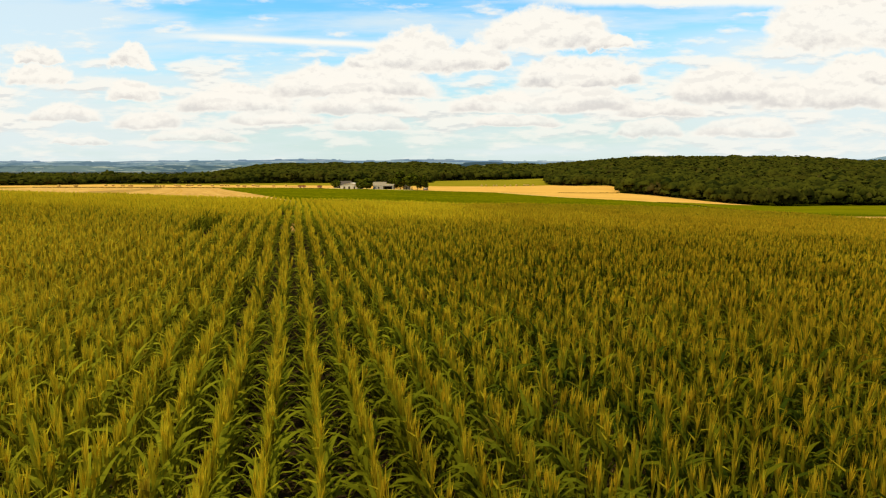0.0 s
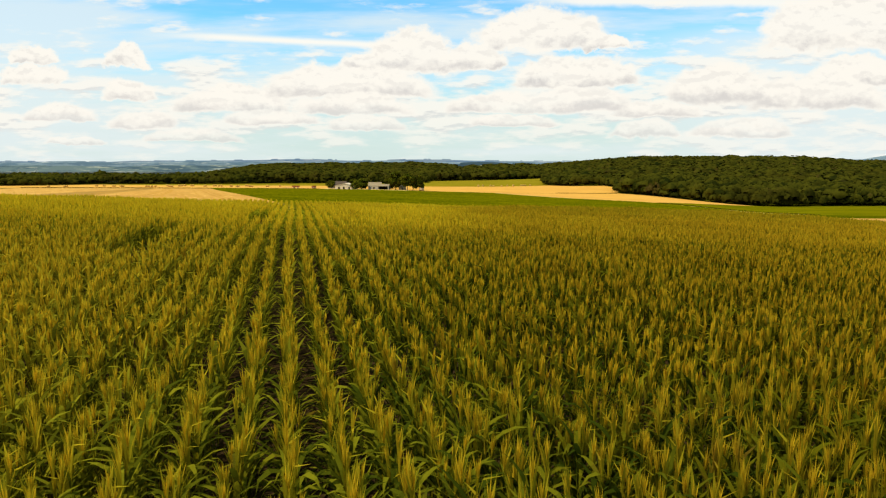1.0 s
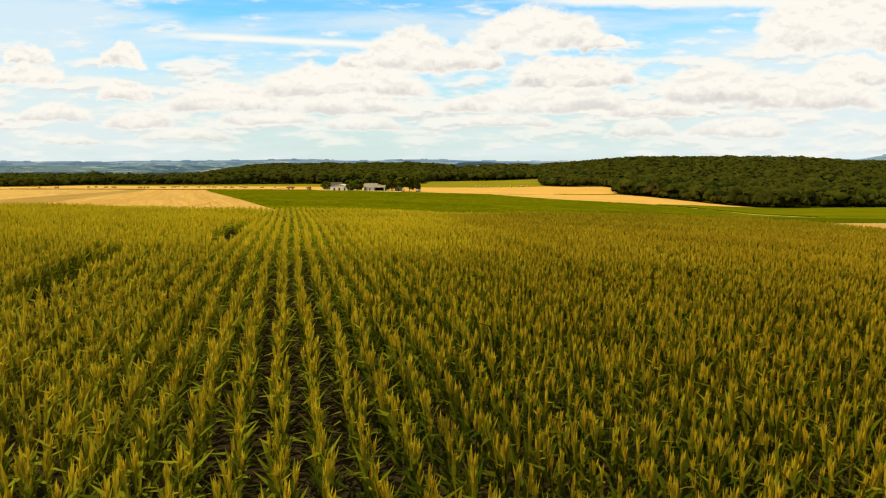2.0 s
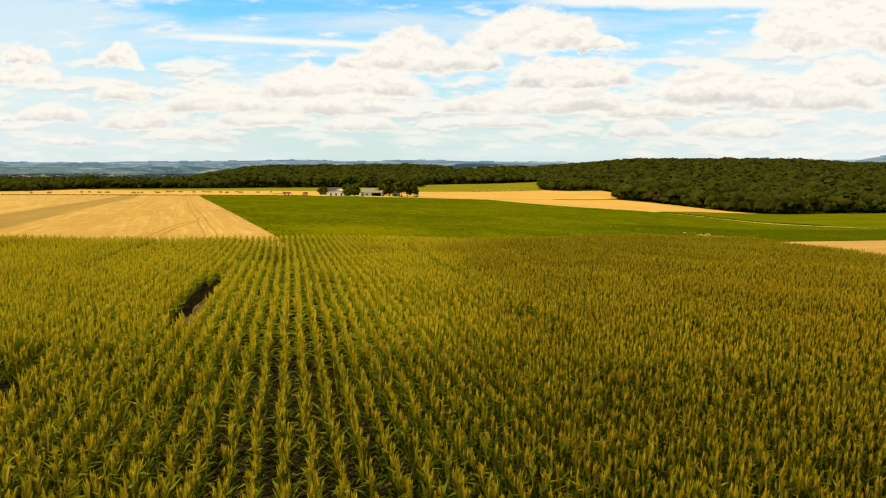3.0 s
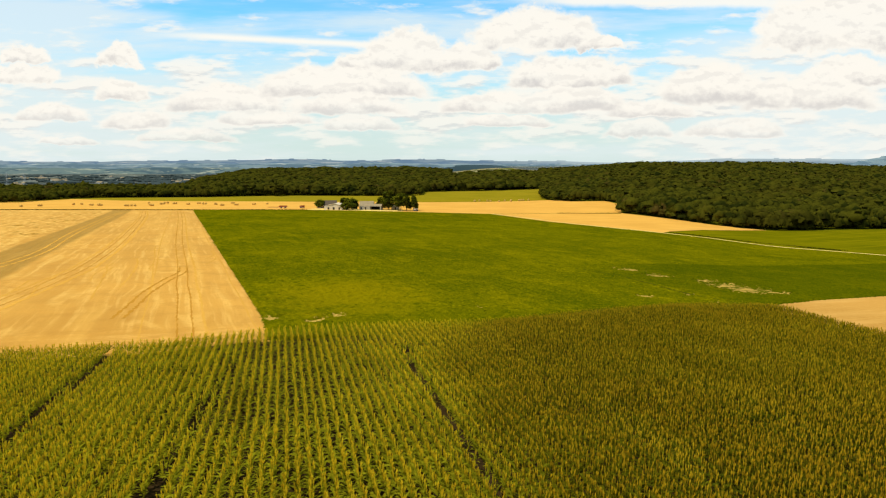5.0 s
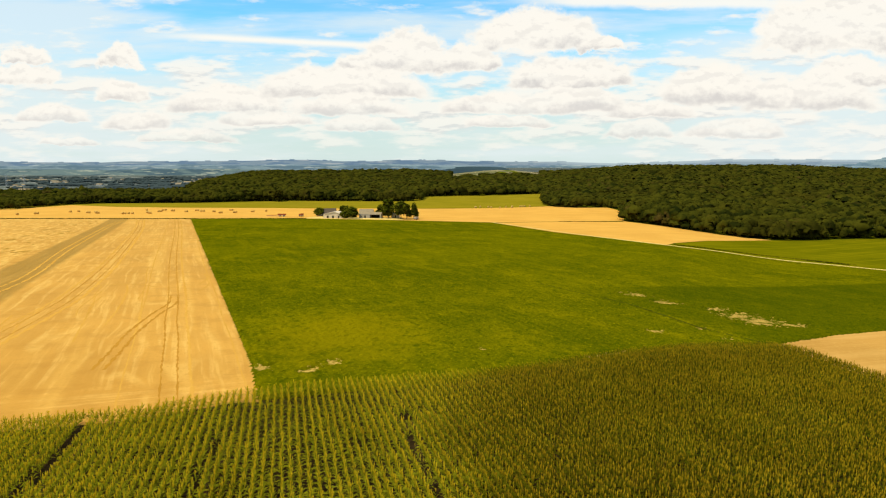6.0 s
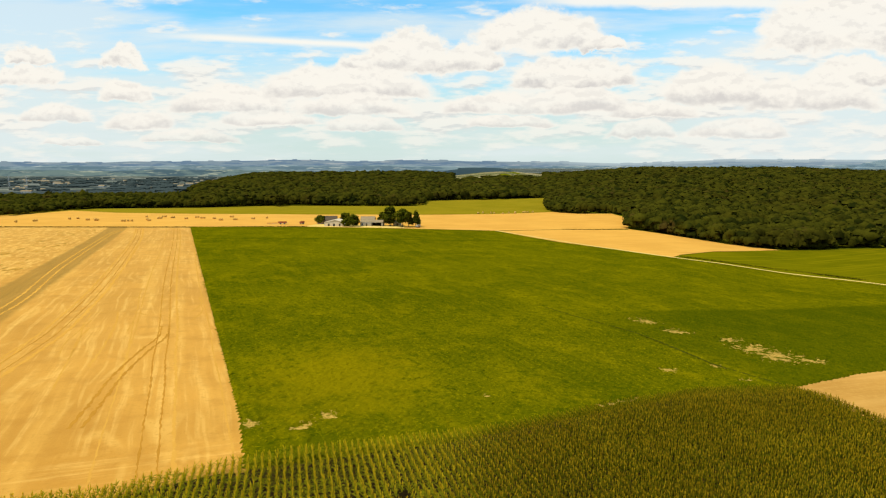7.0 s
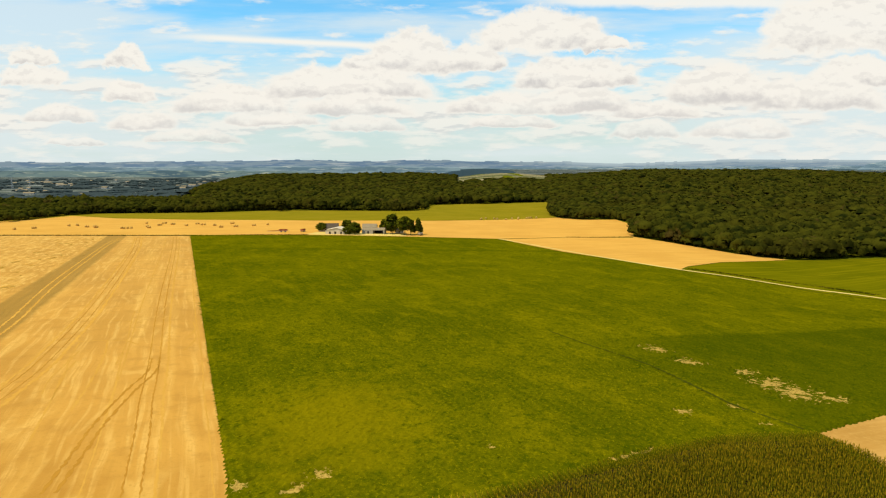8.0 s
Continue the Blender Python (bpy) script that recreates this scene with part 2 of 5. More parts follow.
def maize_colour(a, b, ripe):
    """Blades vary one from another; the crop is browner and darker towards the east, in drifts along the rows and plant
    by plant.
    """
    def build(gr, pos):
        r = island(gr)
        px, py, pz = gr.split(pos)
        along = gr.noise(scaled(gr, pos, 0.30, 0.016, -15), 1.0, 3.0, 0.55)
        drift = gr.m("ADD", gr.m("MULTIPLY_ADD", along, 0.5, gr.m("MULTIPLY_ADD", gr.noise(pos, 0.09, 4.0), 0.6, -0.10)), gr.m("MULTIPLY", gr.ramp(px, -3.0, 10.0), 0.24))
        c = gr.mix(gr.ramp(r, 0.25, 1.0), a, b)
        # sunlit tassels past the crest: their brightness put into the colour, headland too
        past_crest = gr.m("MULTIPLY", gr.ramp(py, 40.0, 72.0), gr.m("SUBTRACT", 1.0, gr.ramp(px, -2.0, 26.0)))
        headland = gr.m("MULTIPLY", gr.m("SUBTRACT", 1.0, gr.ramp(py, 14.0, 27.0)), gr.m("SUBTRACT", 1.0, gr.ramp(px, -1.0, 5.0)))
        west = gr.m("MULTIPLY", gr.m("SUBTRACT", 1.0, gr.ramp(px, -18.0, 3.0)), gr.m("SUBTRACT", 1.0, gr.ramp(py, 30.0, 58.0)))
        sunlit = gr.m("MAXIMUM", past_crest, gr.m("MULTIPLY", headland, 0.5))
        c = gr.mix(gr.m("MULTIPLY", sunlit, 0.55), c, (min(0.84, 1.5 * b[0]), min(0.60, 1.45 * b[1]), b[2]))
        c = gr.mix(gr.m("MULTIPLY", gr.ramp(gr.m("ADD", gr.m("MULTIPLY", gr.m("SUBTRACT", r, 0.5), 0.3), drift), 0.46, 0.78), 0.8), c, ripe)
        # brighter to the west: the glow of sunlit leaves put into the colour
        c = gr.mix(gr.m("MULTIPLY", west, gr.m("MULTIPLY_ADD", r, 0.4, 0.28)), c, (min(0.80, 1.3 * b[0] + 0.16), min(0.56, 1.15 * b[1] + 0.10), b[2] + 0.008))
        # a greener, more even stand at the far eastern end
        c = gr.mix(gr.m("MULTIPLY", gr.m("MULTIPLY", gr.ramp(py, 82.0, 108.0), gr.ramp(px, 2.0, 26.0)), 0.30), c, (0.165, 0.150, 0.003))
        withered = gr.ramp(gr.noise(gr.v("MULTIPLY", pos, (1.0, 1.0, 0.25)), 1.3, 2.0), 0.62, 0.74)
        return gr.mix(gr.m("MULTIPLY", withered, 0.55), c, (0.20, 0.105, 0.010))
    return build


# brown soil, its colour darkened to hold the shade between the maize rows
M_SHADED_SOIL = material("soil", ground_colour((0.030, 0.018, 0.006), (0.042, 0.026, 0.009), (0.060, 0.038, 0.014)), 0.95, 0.6, 6)
M_BARE = material("bare_soil", ground_colour((0.38, 0.20, 0.045), (0.32, 0.165, 0.035), (0.50, 0.29, 0.09)), 0.95, 0.5, 8)
M_GROUND = material("rough_grass", ground_colour((0.115, 0.11, 0.004), (0.08, 0.09, 0.003), (0.17, 0.145, 0.01)), 0.95, 0.4, 3)
# lower blades are green; shade between the rows also deepens their dark tone
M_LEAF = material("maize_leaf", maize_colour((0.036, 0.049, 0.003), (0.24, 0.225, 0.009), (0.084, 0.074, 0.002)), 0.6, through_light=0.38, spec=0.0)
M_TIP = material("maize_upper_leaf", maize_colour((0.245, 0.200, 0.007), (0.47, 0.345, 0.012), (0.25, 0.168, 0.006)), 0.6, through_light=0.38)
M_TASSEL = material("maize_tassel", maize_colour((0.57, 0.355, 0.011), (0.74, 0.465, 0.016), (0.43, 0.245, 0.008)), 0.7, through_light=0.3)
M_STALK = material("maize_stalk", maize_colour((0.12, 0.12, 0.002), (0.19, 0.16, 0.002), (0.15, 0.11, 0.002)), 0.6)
def stubble_colour(gr, pos):
    """Harvest lines run 24 degrees west of north: straw swaths, wheel lines, and one broad weedy strip."""
    wob = gr.m("MULTIPLY", gr.m("SUBTRACT", gr.noise(pos, 0.12, 5.0, 0.65), 0.5), 2.6)
    px, py, pz = gr.split(pos)
    across = gr.m("ADD", gr.m("MULTIPLY", px, 0.9135), gr.m("MULTIPLY", py, 0.4067))
    edge_way = gr.m("ADD", gr.m("MULTIPLY", px, -0.39), gr.m("MULTIPLY", py, 0.92))
    bend = gr.v("ADD", pos, gr.v("MULTIPLY", gr.xyz(gr.noise(pos, 0.035, 2.0), 0.0, 0.0), (3.5, 0.0, 0.0)))
    col = gr.mix(gr.ramp(gr.noise(pos, 0.03, 5.0, 0.6), 0.36, 0.64), (0.56, 0.266, 0.037), (0.46, 0.213, 0.028))
    broad = gr.noise(scaled(gr, bend, 0.16, 0.006, -24), 1.0, 4.0, 0.55)
    col = gr.mix(gr.m("MULTIPLY", gr.ramp(broad, 0.46, 0.66), 0.48), col, (0.67, 0.355, 0.062))
    col = gr.mix(gr.m("MULTIPLY", gr.m("SUBTRACT", 1.0, gr.ramp(broad, 0.30, 0.46)), 0.35), col, (0.46, 0.205, 0.023))
    fine_a = gr.noise(scaled(gr, bend, 0.8, 0.03, -24), 1.0, 4.0, 0.6)
    fine_b = gr.noise(scaled(gr, pos, 0.04, 0.8, -23), 1.0, 5.0, 0.65)
    head = gr.m("SUBTRACT", 1.0, gr.ramp(gr.m("ADD", edge_way, wob), 119.0, 127.0))
    fine = gr.m("ADD", gr.m("MULTIPLY", fine_b, head), gr.m("MULTIPLY", fine_a, gr.m("SUBTRACT", 1.0, head)))
    col = gr.mix(gr.m("MULTIPLY", gr.ramp(fine, 0.5, 0.68), 0.45), col, (0.76, 0.44, 0.10))
    col = gr.mix(gr.m("MULTIPLY", gr.m("SUBTRACT", 1.0, gr.ramp(fine, 0.30, 0.46)), 0.30), col, (0.42, 0.19, 0.021))
    meander = gr.noise(scaled(gr, bend, 0.10, 0.016, -24), 1.0, 1.5, 0.5)
    trail = gr.m("SUBTRACT", 1.0, gr.ramp(gr.m("ABSOLUTE", gr.m("SUBTRACT", meander, 0.5)), 0.006, 0.022))
    trail_2 = gr.m("SUBTRACT", 1.0, gr.ramp(gr.m("ABSOLUTE", gr.m("SUBTRACT", meander, 0.58)), 0.004, 0.018))
    col = gr.mix(gr.m("MULTIPLY", gr.m("MAXIMUM", trail, trail_2), gr.m("MULTIPLY", gr.ramp(gr.noise(pos, 0.09, 3.0), 0.42, 0.6), 0.35)), col, (0.74, 0.43, 0.095))
    blotch = gr.noise(pos, 0.22, 4.0, 0.6)
    col = gr.mix(gr.m("MULTIPLY", gr.ramp(blotch, 0.48, 0.70), 0.5), col, (0.40, 0.175, 0.02))
    edge = gr.m("ADD", across, wob)
    weedy = gr.m("MULTIPLY", gr.ramp(edge, -28.5, -26.8), gr.m("SUBTRACT", 1.0, gr.ramp(edge, -16.4, -14.4)))
    col = gr.mix(gr.m("MULTIPLY", weedy, gr.m("MULTIPLY_ADD", fine_a, 1.0, 0.30)), col, (0.255, 0.128, 0.014))
    west = gr.m("SUBTRACT", 1.0, gr.ramp(edge, -31.0, -28.5))
    heaps_n = gr.noise(scaled(gr, bend, 0.42, 0.09, -24), 1.0, 5.0, 0.7)
    col = gr.mix(gr.m("MULTIPLY", west, gr.m("MULTIPLY", gr.ramp(heaps_n, 0.5, 0.6), 0.6)), col, (0.74, 0.44, 0.10))
    col = gr.mix(gr.m("MULTIPLY", west, gr.m("MULTIPLY", gr.m("SUBTRACT", 1.0, gr.ramp(heaps_n, 0.36, 0.46)), 0.6)), col, (0.38, 0.18, 0.02))
    clod = gr.noise(pos, 1.6, 6.0, 0.75)
    return gr.mix(gr.m("MULTIPLY", gr.ramp(clod, 0.50, 0.70), 0.55), col, (0.40, 0.185, 0.02))


M_STUBBLE = material("straw_stubble", stubble_colour, 0.95, 0.4, 5, fuzz=(0.34, (1.0, 0.60, 0.20)))
M_STUBBLE2 = material("pale_stubble", ground_colour((0.61, 0.305, 0.046), (0.55, 0.265, 0.037), (0.67, 0.36, 0.066), (0.2, 0.02, 0.5), 70), 0.95, 0.2, 4, fuzz=(0.15, (1.0, 0.60, 0.20)))
M_WEEDY = material("weedy_stubble", ground_colour((0.36, 0.20, 0.025), (0.32, 0.17, 0.019), (0.45, 0.255, 0.038), (0.32, 0.012, 0.5), 24), 0.95, 0.25, 5)
M_STRAW = material("loose_straw", ground_colour((0.59, 0.30, 0.046), (0.54, 0.265, 0.038), (0.66, 0.375, 0.075)), 0.9, 0.4, 9)
M_RUT = material("wheel_rut", ground_colour((0.42, 0.19, 0.022), (0.50, 0.24, 0.03), (0.34, 0.155, 0.018)), 0.95, 0.4, 6)
M_TRACK = material("chalk_track", ground_colour((0.68, 0.48, 0.125), (0.60, 0.41, 0.10), (0.74, 0.55, 0.17)), 0.95, 0.3, 6)
M_STUBBLE4 = material("dull_stubble", ground_colour((0.48, 0.245, 0.050), (0.40, 0.200, 0.038), (0.57, 0.32, 0.080), (0.2, 0.02, 0.5), 70), 0.95, 0.3, 4)


# bare spots: centre, half length, half width, turn
BARE = [(50.2, 203.2, 4.2, 3.0, -30), (54.3, 192.8, 3.6, 2.4, -30), (63.8, 186, 2.6, 2.6, -56), (65.6, 178.5, 4.4, 4.2, -56), (67.6, 173, 5.0, 4.6, -40), (73.0, 170.2, 3.2, 1.8, -10), (51.4, 163.9, 2.0, 1.1, -40),
        (41.5, 160.1, 2.0, 1.7, 0), (-15.6, 131.9, 2.4, 1.2, 35), (-18.2, 127.6, 1.9, 0.9, 55), (-25.0, 127.6, 1.7, 1.4, 20), (6.5, 142.5, .9, .7, 0), (26, 141.6, 5, .6, 28), (53.2, 156, 1.4, 0.8, 0)]


def bare_mask(gr, pos):
    """Where the crop has failed: ragged spots, most open at their middle."""
    total = None
    for px, py, rx, ry, turn in BARE:
        c, s = math.cos(radians(turn)), math.sin(radians(turn))
        off = gr.v("SUBTRACT", pos, (px, py, 0.0))
        a = gr.v("DOT_PRODUCT", off, (c / (1.25 * rx), s / (1.25 * rx), 0.0), out=1)
        e = gr.v("DOT_PRODUCT", off, (-s / (1.6 * ry), c / (1.6 * ry), 0.0), out=1)
        d = gr.m("SUBTRACT", 1.0, gr.m("SQRT", gr.m("ADD", gr.m("MULTIPLY", a, a), gr.m("MULTIPLY", e, e))))
        total = d if total is None else gr.m("MAXIMUM", total, d)
    ragged = gr.m("MULTIPLY", gr.m("SUBTRACT", gr.noise(pos, 0.85, 5.0, 0.72), 0.5), 6.5)
    return gr.ramp(gr.m("ADD", gr.m("MULTIPLY", gr.m("MAXIMUM", total, -1.5), 1.5), ragged), 0.82, 1.2)


def beet_colour(gr, pos):
    col = gr.mix(gr.ramp(gr.noise(pos, 0.025, 5.0, 0.6), 0.36, 0.64), (0.0666, 0.0711, 0.00054), (0.1116, 0.1017, 0.00063))
    wash = gr.noise(scaled(gr, pos, 0.10, 0.050, -24), 1.0, 5.0, 0.7)
    col = gr.mix(gr.m("MULTIPLY", gr.ramp(wash, 0.46, 0.66), 0.65), col, (0.178, 0.143, 0.0008))
    rows = gr.noise(scaled(gr, pos, 0.9, 0.025, -24), 1.0, 4.0, 0.6)
    col = gr.mix(gr.m("MULTIPLY", gr.ramp(rows, 0.45, 0.66), 0.38), col, (0.145, 0.124, 0.0008))
    col = gr.mix(gr.m("MULTIPLY", gr.ramp(gr.noise(pos, 0.5, 5.0, 0.75), 0.48, 0.66), 0.8), col, (0.0432, 0.0558, 0.00045))
    col = gr.mix(gr.m("MULTIPLY", gr.ramp(gr.noise(pos, 1.9, 5.0, 0.75), 0.5, 0.68), 0.6), col, (0.0324, 0.045, 0.00045))
    speck = gr.ramp(gr.noise(pos, 1.7, 5.0, 0.85), 0.53, 0.64)
    col = gr.mix(gr.m("MULTIPLY", speck, 0.75), col, (0.225, 0.178, 0.0012))
    # the plot beyond the ditch is a darker green
    qx, qy, qz = gr.split(pos)
    wavy = gr.m("MULTIPLY", gr.m("SUBTRACT", gr.noise(pos, 0.12, 4.0), 0.5), 4.0)
    past = gr.ramp(gr.m("ADD", gr.m("MULTIPLY", gr.m("SUBTRACT", qx, 33.0), 0.905), gr.m("MULTIPLY", gr.m("SUBTRACT", qy, 207.0), 0.43)), -1.5, 1.5)
    below = gr.ramp(gr.m("ADD", wavy, gr.m("SUBTRACT", gr.m("MULTIPLY_ADD", qx, 0.36, 196.0), qy)), -2.0, 2.0)
    col = gr.mix(gr.m("MULTIPLY", gr.m("MULTIPLY", past, below), gr.m("MULTIPLY_ADD", gr.ramp(qx, 36.0, 70.0), 0.35, 0.2)), col, (0.0378, 0.0504, 0.00054))
    # a faint drill line across the far end
    far_line = gr.m("ABSOLUTE", gr.m("ADD", gr.m("MULTIPLY", wavy, 0.3), gr.m("SUBTRACT", qy, gr.m("MULTIPLY_ADD", qx, 0.2, 419.0))))
    col = gr.mix(gr.m("MULTIPLY", gr.m("SUBTRACT", 1.0, gr.ramp(far_line, 0.8, 3.0)), 0.5), col, (0.036, 0.0486, 0.00054))
    # a thin, yellowing spot in the crop
    d = gr.v("LENGTH", gr.v("MULTIPLY", gr.v("SUBTRACT", pos, (-17.0, 150.0, 0.0)), (0.0675, 0.045, 0)), out=1)
    wob = gr.m("ADD", d, gr.m("MULTIPLY", gr.m("SUBTRACT", gr.noise(pos, 0.25, 4.0), 0.5), 1.4))
    col = gr.mix(gr.m("MULTIPLY", gr.m("SUBTRACT", 1.0, gr.ramp(wob, 0.1, 1.3)), 0.7), col, (0.198, 0.1485, 0.0009))
    earth = gr.mix(gr.ramp(gr.noise(pos, 3.0, 4.0), 0.4, 0.65), (0.50, 0.31, 0.06), (0.30, 0.175, 0.03))
    return gr.mix(gr.m("MULTIPLY", bare_mask(gr, pos), 0.9), col, earth)


M_BEET = material("green_crop", beet_colour, 0.8, 1.0, 2.2)
M_MEADOW = material("meadow", ground_colour((0.215, 0.160, 0.006), (0.18, 0.142, 0.005), (0.28, 0.200, 0.014), (0.15, 0.02, 0.5), 80), 0.9, 0.3, 2)
M_GREEN2 = material("young_green_crop", ground_colour((0.092, 0.090, 0.001), (0.125, 0.112, 0.0012), (0.175, 0.142, 0.002), (0.25, 0.012, 0.8), 62), 0.85, 0.8, 2)
def valley_colour(gr, pos):
    # the blue-grey haze of distance is mixed into these field tones
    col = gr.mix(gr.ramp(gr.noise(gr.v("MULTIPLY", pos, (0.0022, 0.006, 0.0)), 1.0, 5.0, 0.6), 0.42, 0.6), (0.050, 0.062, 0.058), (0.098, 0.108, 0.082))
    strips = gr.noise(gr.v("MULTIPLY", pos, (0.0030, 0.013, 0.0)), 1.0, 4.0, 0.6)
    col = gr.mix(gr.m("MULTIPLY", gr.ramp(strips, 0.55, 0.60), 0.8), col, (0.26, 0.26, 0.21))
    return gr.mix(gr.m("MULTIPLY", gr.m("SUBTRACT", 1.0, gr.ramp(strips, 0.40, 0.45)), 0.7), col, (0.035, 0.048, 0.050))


M_VALLEY = material("hazy_valley_floor", valley_colour, 1.0)
def farfield_colour(gr, pos):
    """Narrow plots side by side, pale, green and dark."""
    n = gr.noise(gr.v("MULTIPLY", pos, (0.0015, 0.010, 0.0)), 1.0, 3.0, 0.6)
    col = gr.mix(gr.ramp(n, 0.44, 0.47), (0.050, 0.058, 0.022), (0.115, 0.115, 0.040))
    return gr.mix(gr.ramp(n, 0.53, 0.56), col, (0.34, 0.26, 0.13))


M_FARFIELD = material("far_field", farfield_colour, 1.0)


# ---- mesh helpers ----
def link_mesh(name, verts, faces, mats, idx=None, smooth=False):
    me = bpy.data.meshes.new(name)
    faces = np.asarray(faces, np.int32)
    k = faces.shape[1]
    me.vertices.add(len(verts))
    me.vertices.foreach_set("co", np.asarray(verts, np.float32).ravel())
    me.loops.add(faces.size)
    me.loops.foreach_set("vertex_index", faces.ravel())
    me.polygons.add(len(faces))
    me.polygons.foreach_set("loop_start", np.arange(0, faces.size, k, dtype=np.int32))
    for m in mats:
        me.materials.append(m)
    if idx is not None:
        me.polygons.foreach_set("material_index", np.asarray(idx, np.int32))
    me.polygons.foreach_set("use_smooth", np.full(len(faces), smooth))
    me.update(calc_edges=True)
    return new(name, me)


def part(name, bm, mat, parent=None, label="", smooth=False):
    me = bpy.data.meshes.new(name)
    bm.to_mesh(me)
    bm.free()
    for m in mat if isinstance(mat, (list, tuple)) else [mat]:
        me.materials.append(m)
    if smooth:
        me.polygons.foreach_set("use_smooth", np.full(len(me.polygons), True))
    ob = new(name, me)
    ob.parent = parent
    if label:
        tagged(ob, label)
    return ob


def box(bm, cx, cy, cz, sx, sy, sz, turn=0.0):
    m = pose(cx, cy, cz, 0, 0, turn) @ Matrix.Diagonal((sx, sy, sz, 1))
    return bmesh.ops.create_cube(bm, size=1, matrix=m)["verts"]


def tube(bm, a, b, r0, r1, sides=8):
    a, b = Vector(a), Vector(b)
    turn = (b - a).to_track_quat("Z", "Y").to_matrix().to_4x4()
    m = Matrix.Translation((a + b) / 2) @ turn
    bmesh.ops.create_cone(bm, cap_ends=True, segments=sides, radius1=r0, radius2=r1, depth=(b - a).length, matrix=m)


def inside(poly, x, y):
    p = np.asarray(poly, float)
    res = np.zeros(np.shape(x), bool)
    for (x0, y0), (x1, y1) in zip(p, np.roll(p, -1, 0)):
        with np.errstate(divide="ignore", invalid="ignore"):
            res ^= ((y0 > y) != (y1 > y)) & (x < (x1 - x0) * (y - y0) / (y1 - y0) + x0)
    return res


def field(name, poly, mat, lift, grid=20.0, label="", category="field"):
    """A sheet over the land within a boundary, cut into a grid so that it follows the ground."""
    bm = bmesh.new()
    poly = [east(*p) for p in poly]
    bm.faces.new([bm.verts.new((x, y, 0)) for x, y in poly])
    for axis in (0, 1):
        lo, hi = min(p[axis] for p in poly), max(p[axis] for p in poly)
        for k in range(int(lo // grid) + 1, int(hi // grid) + 1):
            co, no = [0, 0, 0], [0, 0, 0]
            co[axis], no[axis] = k * grid, 1
            bmesh.ops.bisect_plane(bm, geom=bm.verts[:] + bm.edges[:] + bm.faces[:], plane_co=co, plane_no=no)
    bmesh.ops.triangulate(bm, faces=bm.faces[:])
    for v in bm.verts:
        v.co.z = land1(v.co.x, v.co.y) + lift
    bmesh.ops.recalc_face_normals(bm, faces=bm.faces[:])
    for f in bm.faces:
        if f.normal.z < 0:
            f.normal_flip()
    return tagged(part(name, bm, mat), label, category, kind="structure")


def smooth_line(pts, step_len):
    """A rounded line through the points, with a point every step_len metres."""
    out = []
    p = [Vector((*q, 0)) for q in pts]
    p = [p[0] * 2 - p[1]] + p + [p[-1] * 2 - p[-2]]
    for a, b, c, d in zip(p, p[1:], p[2:], p[3:]):
        n = max(1, int((c - b).length / step_len))
        for i in range(n):
            t = i / n
            out.append(0.5 * (2 * b + (c - a) * t + (2 * a - 5 * b + 4 * c - d) * t * t + (3 * b - a - 3 * c + d) * t ** 3))
    return out + [p[-2]]


def ribbon(name, pts, width, mat, lift, off=0.0, step_len=3.0, rag=0.25, label="", category="", parent=None, kind="structure"):
    """A strip along a line on the land, with a ragged edge."""
    line = smooth_line([east(*p) for p in pts], step_len)
    bm = bmesh.new()
    rows = []
    rng = random.Random(len(pts) * 7 + int(abs(pts[0][0])))
    for i, q in enumerate(line):
        d = (line[min(i + 1, len(line) - 1)] - line[max(i - 1, 0)]).normalized()
        n = Vector((-d.y, d.x, 0))
        row = []
        for s in (-0.5, 0.5):
            e = q + n * (off + s * width * (1 + rng.uniform(-rag, rag)))
            row.append(bm.verts.new((e.x, e.y, land1(e.x, e.y) + lift)))
        rows.append(row)
    for (a, b), (c, d) in zip(rows, rows[1:]):
        bm.faces.new((b, a, c, d))
    for f in bm.faces:
        f.normal_update()
        if f.normal.z < 0:
            f.normal_flip()
    ob = part(name, bm, mat, parent)
    return tagged(ob, label, category, kind=kind) if parent is None else ob


# ---- ground to the horizon ----
def build_ground():
    xs = np.concatenate([-np.geomspace(4900, 330, 26), np.linspace(-300, 300, 61), np.geomspace(330, 4900, 26)])
    ys = np.concatenate([-np.geomspace(4900, 60, 12), np.linspace(-40, 900, 95), np.geomspace(925, 4850, 46)])
    X, Y = np.meshgrid(xs, ys)
    Z = land(X, Y) - 0.10
    n, m = X.shape
    i = np.arange(n * m).reshape(n, m)
    F = np.stack([i[:-1, :-1], i[:-1, 1:], i[1:, 1:], i[1:, :-1]], -1).reshape(-1, 4)
    ob = link_mesh("ground", np.stack([X, Y, Z], -1).reshape(-1, 3), F, [M_GROUND], smooth=True)
    tagged(ob, "rough grassland rolling away to the horizon", "ground", kind="structure")


build_ground()

FAR_EDGE = [(-76, 93.5), (-44, 104.3), (-33.6, 108.0), (-23, 115.6), (-16, 118.8), (-5, 123.3), (1.4, 126), (10, 131), (18, 135.6), (25, 140), (32, 143.5), (42, 148.6), (58, 151)]
CORN = [(-160, 62)] + FAR_EDGE + [(63.5, 131), (70, 105), (82, 60), (95, 5), (95, -12), (-160, -12)]
field("field_soil", [(x, y + (0 if y < 50 else 0.6)) for x, y in CORN], M_SHADED_SOIL, -0.02, 12, "bare brown soil between the maize rows, row shade in its colour", "soil")
